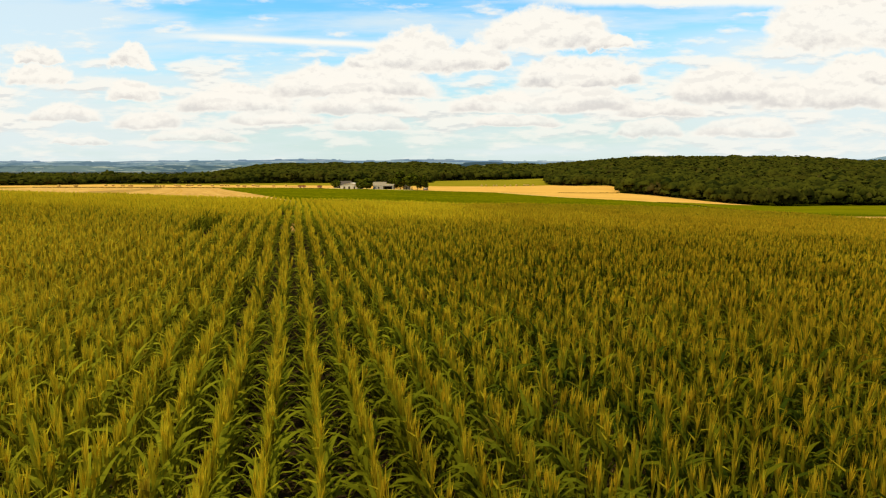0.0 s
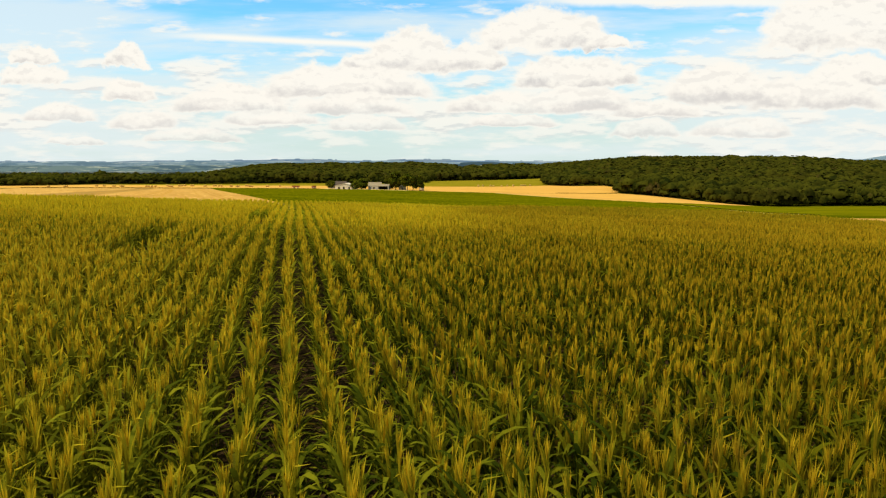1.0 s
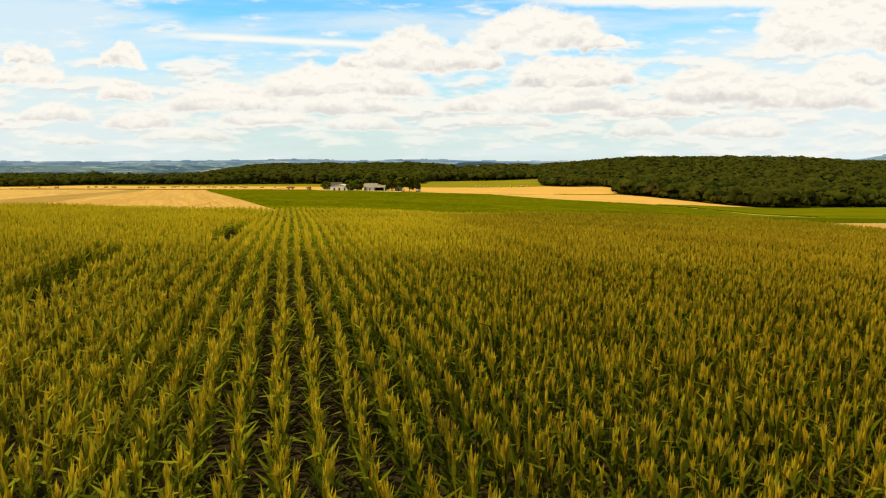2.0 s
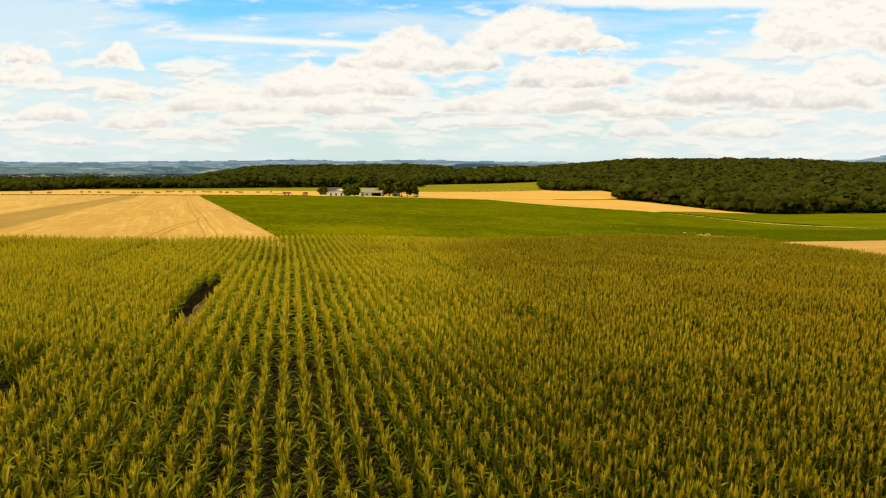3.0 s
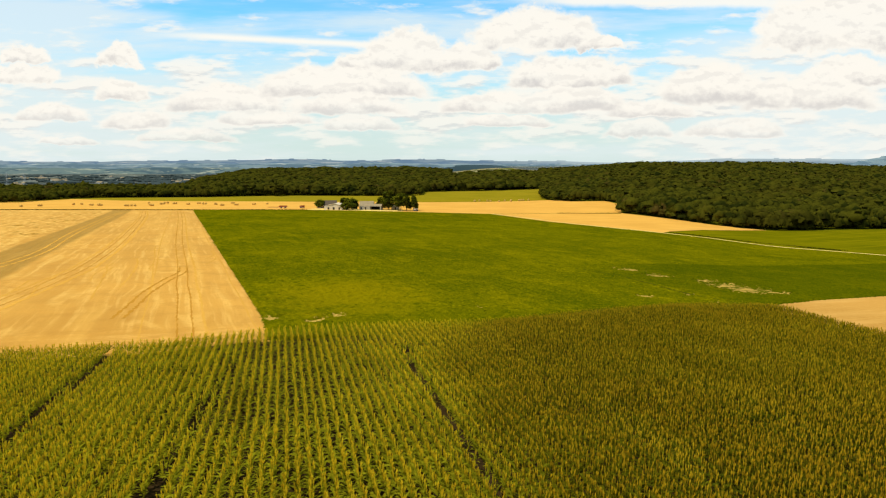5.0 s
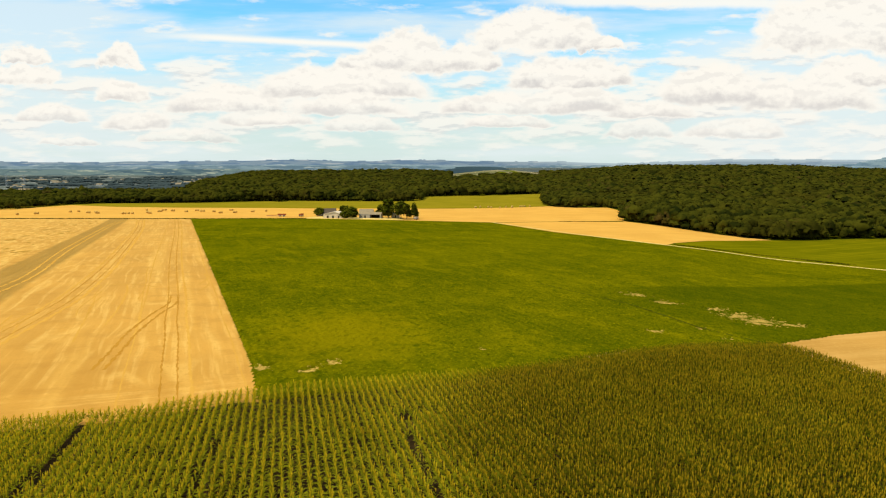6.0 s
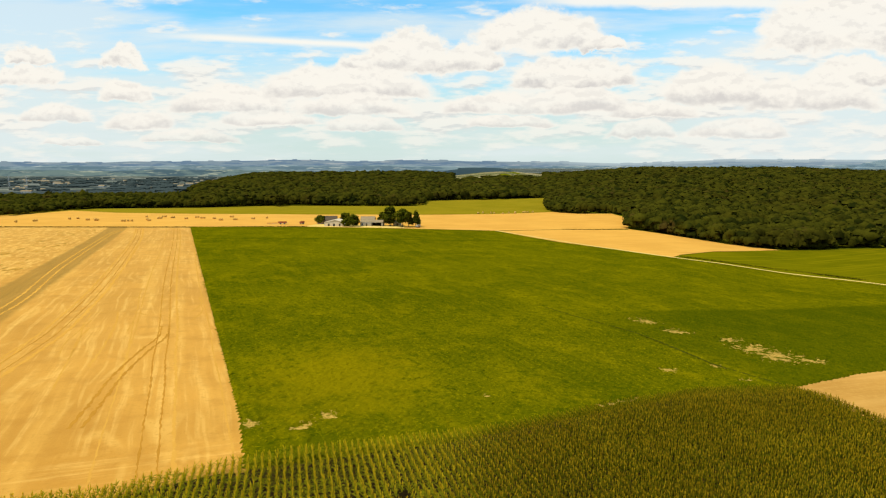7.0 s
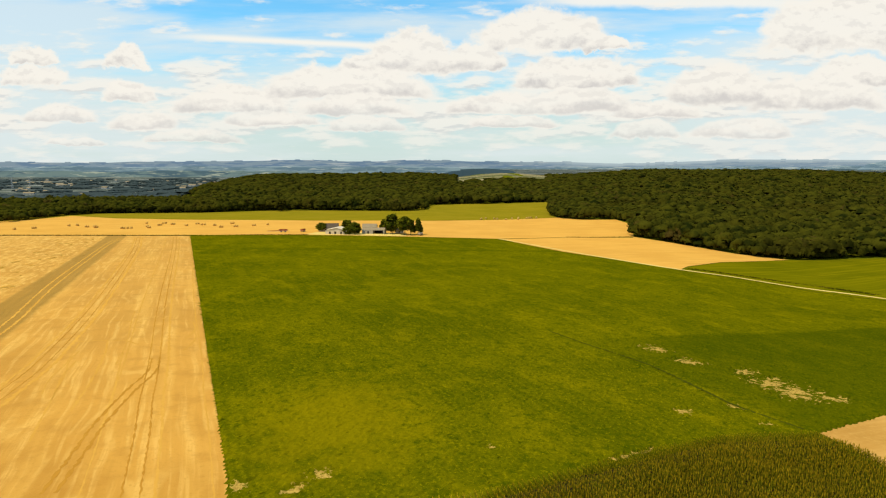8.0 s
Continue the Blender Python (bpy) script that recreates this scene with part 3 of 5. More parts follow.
GREEN = [(-21.6, 115.2), (-27.3, 130), (-49.7, 179.2), (-184, 476), (-102.5, 490), (-21, 493), (32, 496), (67.6, 431), (94, 394), (113, 359),
         (136, 322.5), (160, 280.7), (205, 205), (150, 190), (77, 162), (59.5, 152.5), (58, 150), (42, 147.6), (32, 142.5), (18, 134.6), (1.4, 125)]
STUB = [(-21.1, 114.8), (-27.2, 130), (-49.6, 179.2), (-183.9, 476), (-330, 471), (-312, 418), (-282, 360), (-225, 240), (-185, 60), (-76, 92.9), (-44, 103.7), (-33.6, 107.4), (-24, 114.2)]
field("field_stubble_1", STUB, M_STUBBLE, 0.03, 12, "golden harvested stubble with pale straw swaths", "stubble field")
field("field_stubble_2", [(-520, 555), (-420, 482), (-290, 474), (-184, 480), (-102, 493), (-21, 497), (32, 499), (85, 519), (139, 525), (163, 611), (159, 653), (127, 657),
      (106, 684), (-23, 644), (-130, 632), (-250, 636), (-335, 652), (-385, 680), (-404, 690), (-408, 626), (-436, 583)], M_STUBBLE2, 0.04, 20, "pale gold stubble round the farmyard", "stubble field")
field("field_stubble_3", [(34, 496.5), (68.5, 433), (95, 396), (114, 361), (124, 376), (150, 396), (194.5, 409.5), (176, 437), (159, 485), (139, 524), (137, 520), (85, 517)],
      M_STUBBLE2, 0.06, 16, "orange-gold stubble below the wood", "stubble field")
field("field_stubble_4", [(60, 153.5), (77, 162.5), (150, 190.5), (205, 205), (260, 120), (150, 30), (96, 20), (83, 60), (71, 105), (64.5, 131)], M_STUBBLE4, 0.05, 12,
      "pale stubble beside the maize", "stubble field")
field("field_meadow", [(-520, 556), (-400, 584), (-373, 619), (-250, 631), (-130, 630), (-23, 645), (106, 685), (112, 760), (137, 912), (5, 918), (-35, 890), (-52, 792), (-210, 800),
      (-294, 753), (-410, 728), (-560, 650)], M_MEADOW, 0.02, 24, "yellow-green meadow in front of the wood", "meadow")
field("field_green_1", [(115, 360), (125, 375), (150, 395), (194.5, 408.5), (259, 421), (420, 438), (520, 300), (330, 110), (262, 121), (206, 206), (161, 282), (137, 324)],
      M_GREEN2, 0.03, 16, "light green crop between track and wood", "crop field")
field("field_green_2", [(-520, 480), (-331, 471), (-313, 418), (-283, 360), (-330, 300), (-520, 330)], M_GREEN2, 0.05, 20, "light green crop beside the stubble", "crop field")

# ---- green crop with a rough leafy top ----
DITCH = [(27, 218), (33.1, 206.8), (44.3, 188.9), (51.3, 166), (58.1, 154.3)]


def build_beet(x0, x1, y0, y1, s, tall):
    X, Y = np.meshgrid(np.arange(x0, x1, s), np.arange(y0, y1 + s / 2, s))
    rng = np.random.default_rng(5)
    inner = np.zeros(X.shape)
    inner[1:-1, 1:-1] = 0.3 * s
    X = X + rng.uniform(-1, 1, X.shape) * inner
    Y = Y + rng.uniform(-1, 1, Y.shape) * inner
    bare = np.zeros(X.shape, bool)
    for px, py, rx, ry, turn in BARE:
        c, q = math.cos(radians(turn)), math.sin(radians(turn))
        a, e = ((X - px) * c + (Y - py) * q) / (1.2 * rx), ((Y - py) * c - (X - px) * q) / (1.4 * ry)
        bare |= a * a + e * e < 0.8 + 0.5 * rng.uniform(-1, 1, X.shape)
    for (ax, ay), (bx, by) in zip(DITCH, DITCH[1:]):
        t = np.clip(((X - ax) * (bx - ax) + (Y - ay) * (by - ay)) / ((bx - ax) ** 2 + (by - ay) ** 2), 0, 1)
        bare |= np.hypot(X - ax - t * (bx - ax), Y - ay - t * (by - ay)) < 0.55
    Z = land(X, Y) + 0.05 + np.where(bare, 0.0, tall * (0.45 + 0.55 * rng.uniform(0, 1, X.shape) ** 1.5)) * (inner > 0)
    n, m = X.shape
    i = np.arange(n * m).reshape(n, m)
    F = np.stack([i[:-1, :-1], i[:-1, 1:], i[1:, 1:], i[1:, :-1]], -1).reshape(-1, 4)
    cx, cy = X.ravel()[F].mean(1), Y.ravel()[F].mean(1)
    keep = inside([east(*p) for p in GREEN], cx, cy)
    # the leaves reach down to the ground along the margin
    margin = np.bincount(F[keep].ravel(), minlength=n * m).reshape(n, m) < 4
    Z = np.where(margin, land(X, Y) + 0.04, Z)
    tagged(link_mesh("green_crop", np.stack([X, Y, Z], -1).reshape(-1, 3), F[keep], [M_BEET]), "dense low dark-green leaf crop with yellowing spots", "crop", kind="stuff")


build_beet(-85, 225, 112, 224, 0.5, 0.40)
build_beet(-186, 230, 222.5, 497, 1.0, 0.42)

# track past the green crop, and wheel ruts in the stubble
ribbon("farm_track", [(33, 497), (53, 466.5), (94, 396), (114, 362), (134, 331), (158, 292), (185, 246), (215, 200), (290, 90)], 2.6, M_TRACK, 0.16, 0.9, 4, 0.15,
       "pale chalky farm track between the fields", "track")
RUT_A = [(-191, 468), (-150, 378), (-91.6, 246), (-60.4, 178), (-51, 156.5), (-44, 141.5), (-36.5, 124.5), (-31.5, 113.5), (-29.5, 109)]
RUT_D = [(-61, 180), (-57.5, 171), (-55.4, 158.8), (-52.4, 145.5), (-49.2, 135), (-46.2, 124.5)]
RUT_L = [(-215, 466), (-171.6, 378), (-110, 243.7), (-84, 181.6), (-75.3, 155.4), (-66, 120), (-62, 103), (-60, 96)]
RUT_B = [(-222, 460), (-207.7, 416), (-145.5, 276), (-108.5, 199), (-94, 150), (-84, 105), (-80, 90)]
for pts, wide, half in ((RUT_A, 0.24, 1.0), (RUT_D, 0.42, 0.75), (RUT_L, 0.22, 1.0)):
    for off in (-half, half):
        ribbon("wheel_rut", pts, wide, M_RUT, 0.045, off, 0.7, 0.9, "brown tractor wheel rut pressed into stubble", "wheel rut")
for pts, o, w in ((RUT_A, 2.6, 0.7), (RUT_L, 2.3, 1.3), (RUT_L, -2.2, 0.8), (RUT_B, -1.2, 0.9), (RUT_B, 1.2, 0.9), (RUT_A, 9, 0.4), (RUT_A, -5.5, 0.4)):
    ribbon("straw_swath", pts, w * 0.6, M_STRAW, 0.042, o, 0.9, 0.8, "pale line of straw left on the stubble", "straw line")
# short turning marks of the harvester
for pts in ([(-92, 214), (-80, 211)], [(-88, 190), (-76, 193), (-70, 190)], [(-62, 196), (-64, 206), (-68, 214)], [(-58, 186), (-60, 197), (-64, 205)]):
    ribbon("straw_swath", pts, 0.4, M_STRAW, 0.043, 0, 1.2, 0.6, "pale line of straw left on the stubble", "straw line")

# faint wavering lines left by the straw chopper
wander = random.Random(23)
for k in range(8):
    u, v0, run = wander.uniform(-11, 12), wander.uniform(120, 190), wander.uniform(22, 60)
    pts = []
    for i in range(5):
        v, du = v0 + run * i / 4, 0.5 * math.sin(i * 1.3 + k) + 0.15 * math.sin(i * 3.1 + 2 * k)
        pts.append(((u + du) * 0.9135 - v * 0.4067, (u + du) * 0.4067 + v * 0.9135))
    ribbon("straw_swath", pts, wander.uniform(0.22, 0.45), M_STRAW, 0.039, 0, 1.0, 0.8, "pale line of straw left on the stubble", "straw line")

dash = random.Random(12)
for k in range(80):
    s = dash.random()
    cx, cy = -128 - 100 * s + dash.uniform(-34, -6), 232 + 225 * s + dash.uniform(-12, 6)
    if inside(STUB, np.array([cx]), np.array([cy]))[0]:
        ln = dash.uniform(2, 7)
        ribbon("straw_swath", [(cx, cy), (cx + 0.42 * ln * dash.uniform(-1, 1), cy + 0.9 * ln)], dash.uniform(0.6, 1.3), M_STRAW if dash.random() < 0.6 else M_WEEDY, 0.07 + 0.0004 * k, 0, 1.5, 0.7,
               "short heap of loose straw on the stubble", "straw line")

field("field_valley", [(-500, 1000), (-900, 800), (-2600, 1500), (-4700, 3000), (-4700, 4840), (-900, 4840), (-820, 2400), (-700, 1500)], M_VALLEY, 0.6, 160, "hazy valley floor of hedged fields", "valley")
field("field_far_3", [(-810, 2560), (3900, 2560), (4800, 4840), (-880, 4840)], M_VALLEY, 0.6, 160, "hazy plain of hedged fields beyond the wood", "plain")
field("field_far_1", [(0, 1510), (226, 1510), (400, 2500), (-60, 2500)], M_FARFIELD, 0.5, 60, "pale fields glimpsed beyond the wood", "field")


# ---- maize ----
ROW_TURN = 15.0   # rows lean this far to the west of north
ROW_GAP, PLANT_GAP = 0.77, 0.175
RDIR = np.array([-math.sin(radians(ROW_TURN)), math.cos(radians(ROW_TURN))])
RNOR = np.array([RDIR[1], -RDIR[0]])
# thin or missing stretches: two ends, half width and share lost
GAPS = [((-12.8, 58.9), (-17.2, 77.0), 0.78, 1.0), ((-17.2, 77.0), (-22.0, 106), 0.38, 0.6), ((-28.6, 74), (-36.2, 107.4), 0.45, 0.95), ((10.5, 52), (-3.2, 106), 0.42, 0.75), ((-12.4, 39.5), (-15.7, 52.5), 0.8, 1.0),
        ((13.2, 45), (16.4, 42), 0.55, 1.0), ((20, 50), (11.4, 82), 0.4, 0.5), ((-4.2, 108), (-3.0, 110.5), 0.8, 1.0),
        ((5.4, 16), (3.4, 24.5), 0.4, 0.7), ((18.8, 30), (15.6, 46), 0.45, 0.7)]


def leaf_strip(rng, base, az, length, width, rise, droop, seg, twist=0.0):
    """A blade that climbs, arches over and hangs: a strip of seg pieces, folded along its midrib where seg is 4 or more."""
    p, ang = np.array(base, float), rise
    out = np.array([math.cos(az), math.sin(az), 0])
    side = np.array([-math.sin(az), math.cos(az), 0])
    v = []
    for i in range(seg + 1):
        t = i / seg
        w = width * (0.55 + 1.2 * t) if t < 0.35 else width * (1 - ((t - 0.35) / 0.65) ** 1.6)
        w = max(w, 0.0)
        s = side * math.cos(twist * t) + np.array([0, 0, 1]) * math.sin(twist * t)
        v += [p - s * w / 2, p + s * w / 2] if i < seg else [p]
        p = p + (out * math.cos(ang) + np.array([0, 0, 1]) * math.sin(ang)) * length / seg
        ang -= droop / seg * (1.0 + 0.5 * t)
    f = []
    for i in range(seg - 1):
        a = 2 * i
        f += [(a, a + 1, a + 3), (a, a + 3, a + 2)]
    f.append((2 * seg - 2, 2 * seg - 1, 2 * seg))
    return np.array(v), f


def maize(rng, level):
    """The pieces of one plant: (kind, vertices, triangles, material slot). level 0 is the finest."""
    pieces = []
    top = rng.uniform(1.60, 1.84)
    low, high = ((8, 6), (5, 4), (3, 3), (3, 3))[level]
    seg_low, seg_high = ((4, 2), (2, 2), (2, 1), (1, 1))[level]
    fat = (1.0, 1.25, 2.05, 3.2)[level]
    az0 = rng.uniform(0, 2 * math.pi)
    if level == 0:
        r = 0.014
        ring = [(r * math.cos(k * 2.094), r * math.sin(k * 2.094)) for k in range(3)]
        v = np.array([(x, y, 0.0) for x, y in ring] + [(x * 0.6, y * 0.6, top) for x, y in ring])
        f = [(k, (k + 1) % 3, 3 + k) for k in range(3)] + [((k + 1) % 3, 3 + (k + 1) % 3, 3 + k) for k in range(3)]
        pieces.append(("stalk", v, f, 3))
    for i in range(low + high):
        upper = i >= low
        t = (i - low + 0.5) / high if upper else (i + 0.5) / low
        h = top * (0.66 + 0.30 * t if upper else 0.26 + 0.56 * t)
        az = az0 + i * math.pi + rng.uniform(-0.6, 0.6)
        length = rng.uniform(0.36, 0.60) if upper else rng.uniform(0.58, 0.90)
        rise = radians(rng.uniform(62, 86) if upper else rng.uniform(46, 66))
        droop = radians(rng.uniform(5, 60) if upper else rng.uniform(90, 150))
        if level < 2:
            # near plants hold their blades steep, a few hang over at the tip
            length = rng.uniform(0.38, 0.62) if upper else rng.uniform(0.58, 0.86)
            rise = radians(rng.uniform(76, 90) if upper else rng.uniform(58, 78))
            droop = radians((rng.uniform(90, 140) if rng.random() < 0.10 else rng.uniform(0, 28)) if upper else (rng.uniform(100, 160) if rng.random() < 0.4 else rng.uniform(30, 80)))
        if level > 1 and not upper:
            rise = radians(rng.uniform(34, 56) if level == 2 else rng.uniform(0, 40))
            droop = radians(rng.uniform(60, 100))
            h = top * ((0.40 + 0.38 * t) if level == 2 else (0.50 + 0.36 * t))
        wide = ((0.046 if level == 0 else 0.062) if upper else 0.088) * fat * rng.uniform(0.85, 1.15)
        v, f = leaf_strip(rng, (0, 0, h), az, length, wide, rise, droop, seg_high if upper else seg_low, rng.uniform(-0.8, 0.8))
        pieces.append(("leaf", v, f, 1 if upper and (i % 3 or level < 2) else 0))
    spikes = (14, 8, 4, 2)[level]
    v, f = [], []
    for k in range(spikes):
        a = rng.uniform(0, 2 * math.pi)
        lean = 0.0 if k == 0 else rng.uniform(0.04, 0.22 if level < 2 else 0.30)
        ln = (rng.uniform(0.24, 0.42) if level < 2 else rng.uniform(0.28, 0.44)) * (1.2 if k == 0 else 1.0)
        w = (0.0075, 0.0215, 0.031, 0.047)[level]
        b = np.array([0, 0, top - rng.uniform(0.0, 0.12)])
        tip = b + ln * np.array([math.cos(a) * lean, math.sin(a) * lean, 1 - lean * 0.35])
        s = np.array([-math.sin(a + 0.6), math.cos(a + 0.6), 0]) * w
        mid = (b + tip) / 2
        j = len(v)
        v += [b, mid - s, mid + s, tip]
        f += [(j, j + 2, j + 1), (j + 1, j + 2, j + 3)]
    pieces.append(("tassel", np.array(v), f, 2))
    return pieces


def joined(pieces):
    v, f, m = [], [], []
    n = 0
    for _, pv, pf, slot in pieces:
        v.append(pv)
        f += [(a + n, b + n, c + n) for a, b, c in pf]
        m += [slot] * len(pf)
        n += len(pv)
    return np.concatenate(v), np.array(f), np.array(m)


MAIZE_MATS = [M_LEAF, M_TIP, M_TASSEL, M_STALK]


def plant_places():
    """Foot, height factor and turn of every plant that stands."""
    rng = np.random.default_rng(11)
    us = np.arange(-165, 130, ROW_GAP) + 3.6 % ROW_GAP
    ss = np.arange(-10, 190, PLANT_GAP)
    U_, S_ = np.meshgrid(us, ss)
    S_ = S_ + rng.uniform(-0.08, 0.08, S_.shape)
    U_ = U_ + rng.normal(0, 0.028, U_.shape)
    U_ = U_ + 0.10 * np.sin(S_ * 0.09)
    x = (U_ * RNOR[0] + S_ * RDIR[0]).ravel()
    y = (U_ * RNOR[1] + S_ * RDIR[1]).ravel()
    wide = 0.80 * (y - 3) + 4
    k = inside(CORN, x, y)
    # chance losses; thinner away from the way
    loss = np.where(y < 28, 0.04, np.where(y < 56, 0.06, 0.09))
    loss = np.where((y > 10.5) & (np.abs(x - 2.2) < wide), loss, np.where((y > -8) & (np.abs(x - 2.2) < wide + 16), 0.45, 0.89))
    loss = np.where((np.abs(x - 2.2) < 46) & (y < 60), np.minimum(loss, 0.30), loss)
    k &= rng.uniform(0, 1, len(x)) > loss
    for (ax, ay), (bx, by), half, lost in GAPS:
        a, d = np.array([ax, ay]), np.array([bx - ax, by - ay])
        ln = np.hypot(*d)
        t = ((x - ax) * d[0] + (y - ay) * d[1]) / ln ** 2
        off = np.abs((x - ax) * d[1] - (y - ay) * d[0]) / ln
        taper = np.clip(np.minimum(t, 1 - t) * 5, 0, 1)
        k &= ~((t > 0) & (t < 1) & (off < half * (0.35 + 0.65 * taper)) & (rng.uniform(0, 1, len(x)) < lost))
    x, y = x[k], y[k]
    wave = np.array([noise.noise((a * 0.11, b * 0.11, 3.0)) + 0.6 * noise.noise((a * 0.5, b * 0.5, 8.0)) for a, b in zip(x, y)])
    edge = np.interp(x, [p[0] for p in FAR_EDGE], [p[1] for p in FAR_EDGE]) - y
    size = (1.0 + 0.12 * wave + rng.normal(0, 0.05, len(x))) * (1 - 0.14 * step(y, 70, 100) * step(-x, -30, 10))
    # stunted along the margin of the green crop
    size = size * (1 - 0.38 * (1 - step(edge, 1, 7)) * step(x, -6, 10))
    return x, y, size, rng.uniform(0, 2 * math.pi, len(x)), rng


def build_maize():
    x, y, size, turn, rng = plant_places()
    near = np.nonzero((y > 13.0) & (y < 21.0) & (np.abs(x - 1.0) < 4.5))[0]
    near = near[np.argsort(y[near] + 0.4 * np.abs(x[near] - 1.0))][:300]
    single = np.zeros(len(x), bool)
    single[near] = True
    z = land(x, y)
    lean = rng.normal(0, 0.05, (len(x), 2))
    lean += 0.06 * np.array([(noise.noise((a * 0.35, c * 0.35, 1.0)), noise.noise((a * 0.35, c * 0.35, 6.0))) for a, c in zip(x, y)])
    level = np.where(y < 26, 0, np.where(y < 55, 1, np.where(y < np.where(x < 8, 112, 92), 2, 3)))
    level = np.where((np.abs(x - 2.2) < 0.80 * (y - 3) + 4) & (y > 10.5), level, 3)
    V, F, M = [], [], []
    base = 0
    for lv in range(4):
        kinds = [joined(maize(random.Random(100 * lv + k), lv)) for k in range((12, 12, 10, 8)[lv])]
        pick = rng.integers(0, len(kinds), len(x))
        for k, (v, f, m) in enumerate(kinds):
            w = np.nonzero((level == lv) & (pick == k) & ~single)[0]
            if not len(w):
                continue
            c, s = np.cos(turn[w])[:, None], np.sin(turn[w])[:, None]
            sz = size[w][:, None]
            pz = v[None, :, 2] * sz
            px = (v[None, :, 0] * c - v[None, :, 1] * s) * sz + lean[w, 0][:, None] * pz + x[w][:, None]
            py = (v[None, :, 0] * s + v[None, :, 1] * c) * sz + lean[w, 1][:, None] * pz + y[w][:, None]
            V.append(np.stack([px, py, pz + z[w][:, None]], -1).reshape(-1, 3))
            F.append((f[None] + (base + np.arange(len(w)) * len(v))[:, None, None]).reshape(-1, 3))
            M.append(np.tile(m, len(w)))
            base += len(w) * len(v)
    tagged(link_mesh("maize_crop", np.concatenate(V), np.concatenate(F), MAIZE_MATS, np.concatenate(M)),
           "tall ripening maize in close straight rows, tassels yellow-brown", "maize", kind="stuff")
    # the plants that stand closest to the way, one by one
    first = []
    for k in range(10):
        root = new("maize_plant")
        tagged(root, "ripening maize plant with arching green leaves and a straw-coloured tassel", "maize plant", "maize row")
        for kind, v, f, slot in maize(random.Random(900 + k), 0):
            ob = link_mesh(kind, v, f, [MAIZE_MATS[slot]])
            ob.parent = root
        first.append(root)
    for j, i in enumerate(near):
        m = Matrix.Translation((x[i], y[i], z[i])) @ Matrix.Rotation(turn[i], 4, "Z") @ Matrix.Scale(size[i], 4)
        if j < len(first):
            first[j].matrix_basis = m
        else:
            src = first[j % len(first)]
            ob = copy_thing(src, m)
            ob.matrix_basis = m


build_maize()
ribbon("bare_strip", [(-13.1, 60.0), (-14.3, 65.0), (-16.4, 73.6)], 1.7, M_BARE, 0.03, 0, 1.0, 0.2, "bare sandy soil where maize is missing", "bare soil")

# ---- trees ----
def crown_colour(gr, pos):
    """Crowns differ tree by tree: olive, fresh green and dull brown-green, in drifts."""
    c = gr.mix(gr.ramp(gr.noise(pos, 0.085, 2.0, 0.5), 0.38, 0.62), (0.0115, 0.0150, 0.0020), (0.050, 0.047, 0.0039))
    c = gr.mix(gr.m("MULTIPLY", gr.ramp(island(gr), 0.2, 1.0), 0.55), c, (0.066, 0.060, 0.0045))
    c = gr.mix(gr.m("MULTIPLY", gr.ramp(gr.noise(pos, 0.017, 3.0), 0.45, 0.7), 0.5), c, (0.04368, 0.03276, 0.00312))
    c = gr.mix(gr.m("MULTIPLY", gr.ramp(gr.noise(gr.v("ADD", pos, (300.0, 0.0, 0.0)), 0.06, 2.0), 0.62, 0.74), 0.65), c, (0.070, 0.043, 0.0095))
    return gr.mix(gr.m("MULTIPLY", gr.ramp(gr.noise(pos, 0.9, 4.0, 0.65), 0.46, 0.7), 0.40), c, (0.00858, 0.01014, 0.00156))


def dark_crown_colour(gr, pos):
    r = island(gr)
    return gr.mix(gr.ramp(r, 0.0, 1.0), (0.040, 0.048, 0.003), (0.105, 0.098, 0.005))


def bark_colour(gr, pos):
    return gr.mix(gr.ramp(gr.noise(scaled(gr, pos, 6, 6), 1.0, 4.0), 0.35, 0.7), (0.10, 0.07, 0.045), (0.19, 0.15, 0.10))


M_CROWN = material("tree_foliage", crown_colour, 0.7, 0.5, 1.2, through_light=0.12)
M_DARK = material("dark_foliage", dark_crown_colour, 0.7, through_light=0.12)
M_BARK = material("bark", bark_colour, 0.9, 0.4, 8)


def lump(rng, subdiv, squash, rough):
    """A lumpy, uneven crown form of radius 1, flat below."""
    bm = bmesh.new()
    bmesh.ops.create_icosphere(bm, subdivisions=subdiv, radius=1)
    o = Vector((rng.uniform(0, 50), rng.uniform(0, 50), rng.uniform(0, 50)))
    for v in bm.verts:
        d = 1 + rough * noise.noise(v.co * 1.6 + o) + rough * 0.7 * noise.noise(v.co * 3.7 + o)
        v.co = Vector((v.co.x * d, v.co.y * d, v.co.z * d * squash))
    bmesh.ops.delete(bm, geom=[v for v in bm.verts if v.co.z < -0.42], context="VERTS")
    bm.verts.index_update()
    vv = np.array([v.co for v in bm.verts])
    ff = np.array([[v.index for v in f.verts] for f in bm.faces])
    bm.free()
    return vv, ff


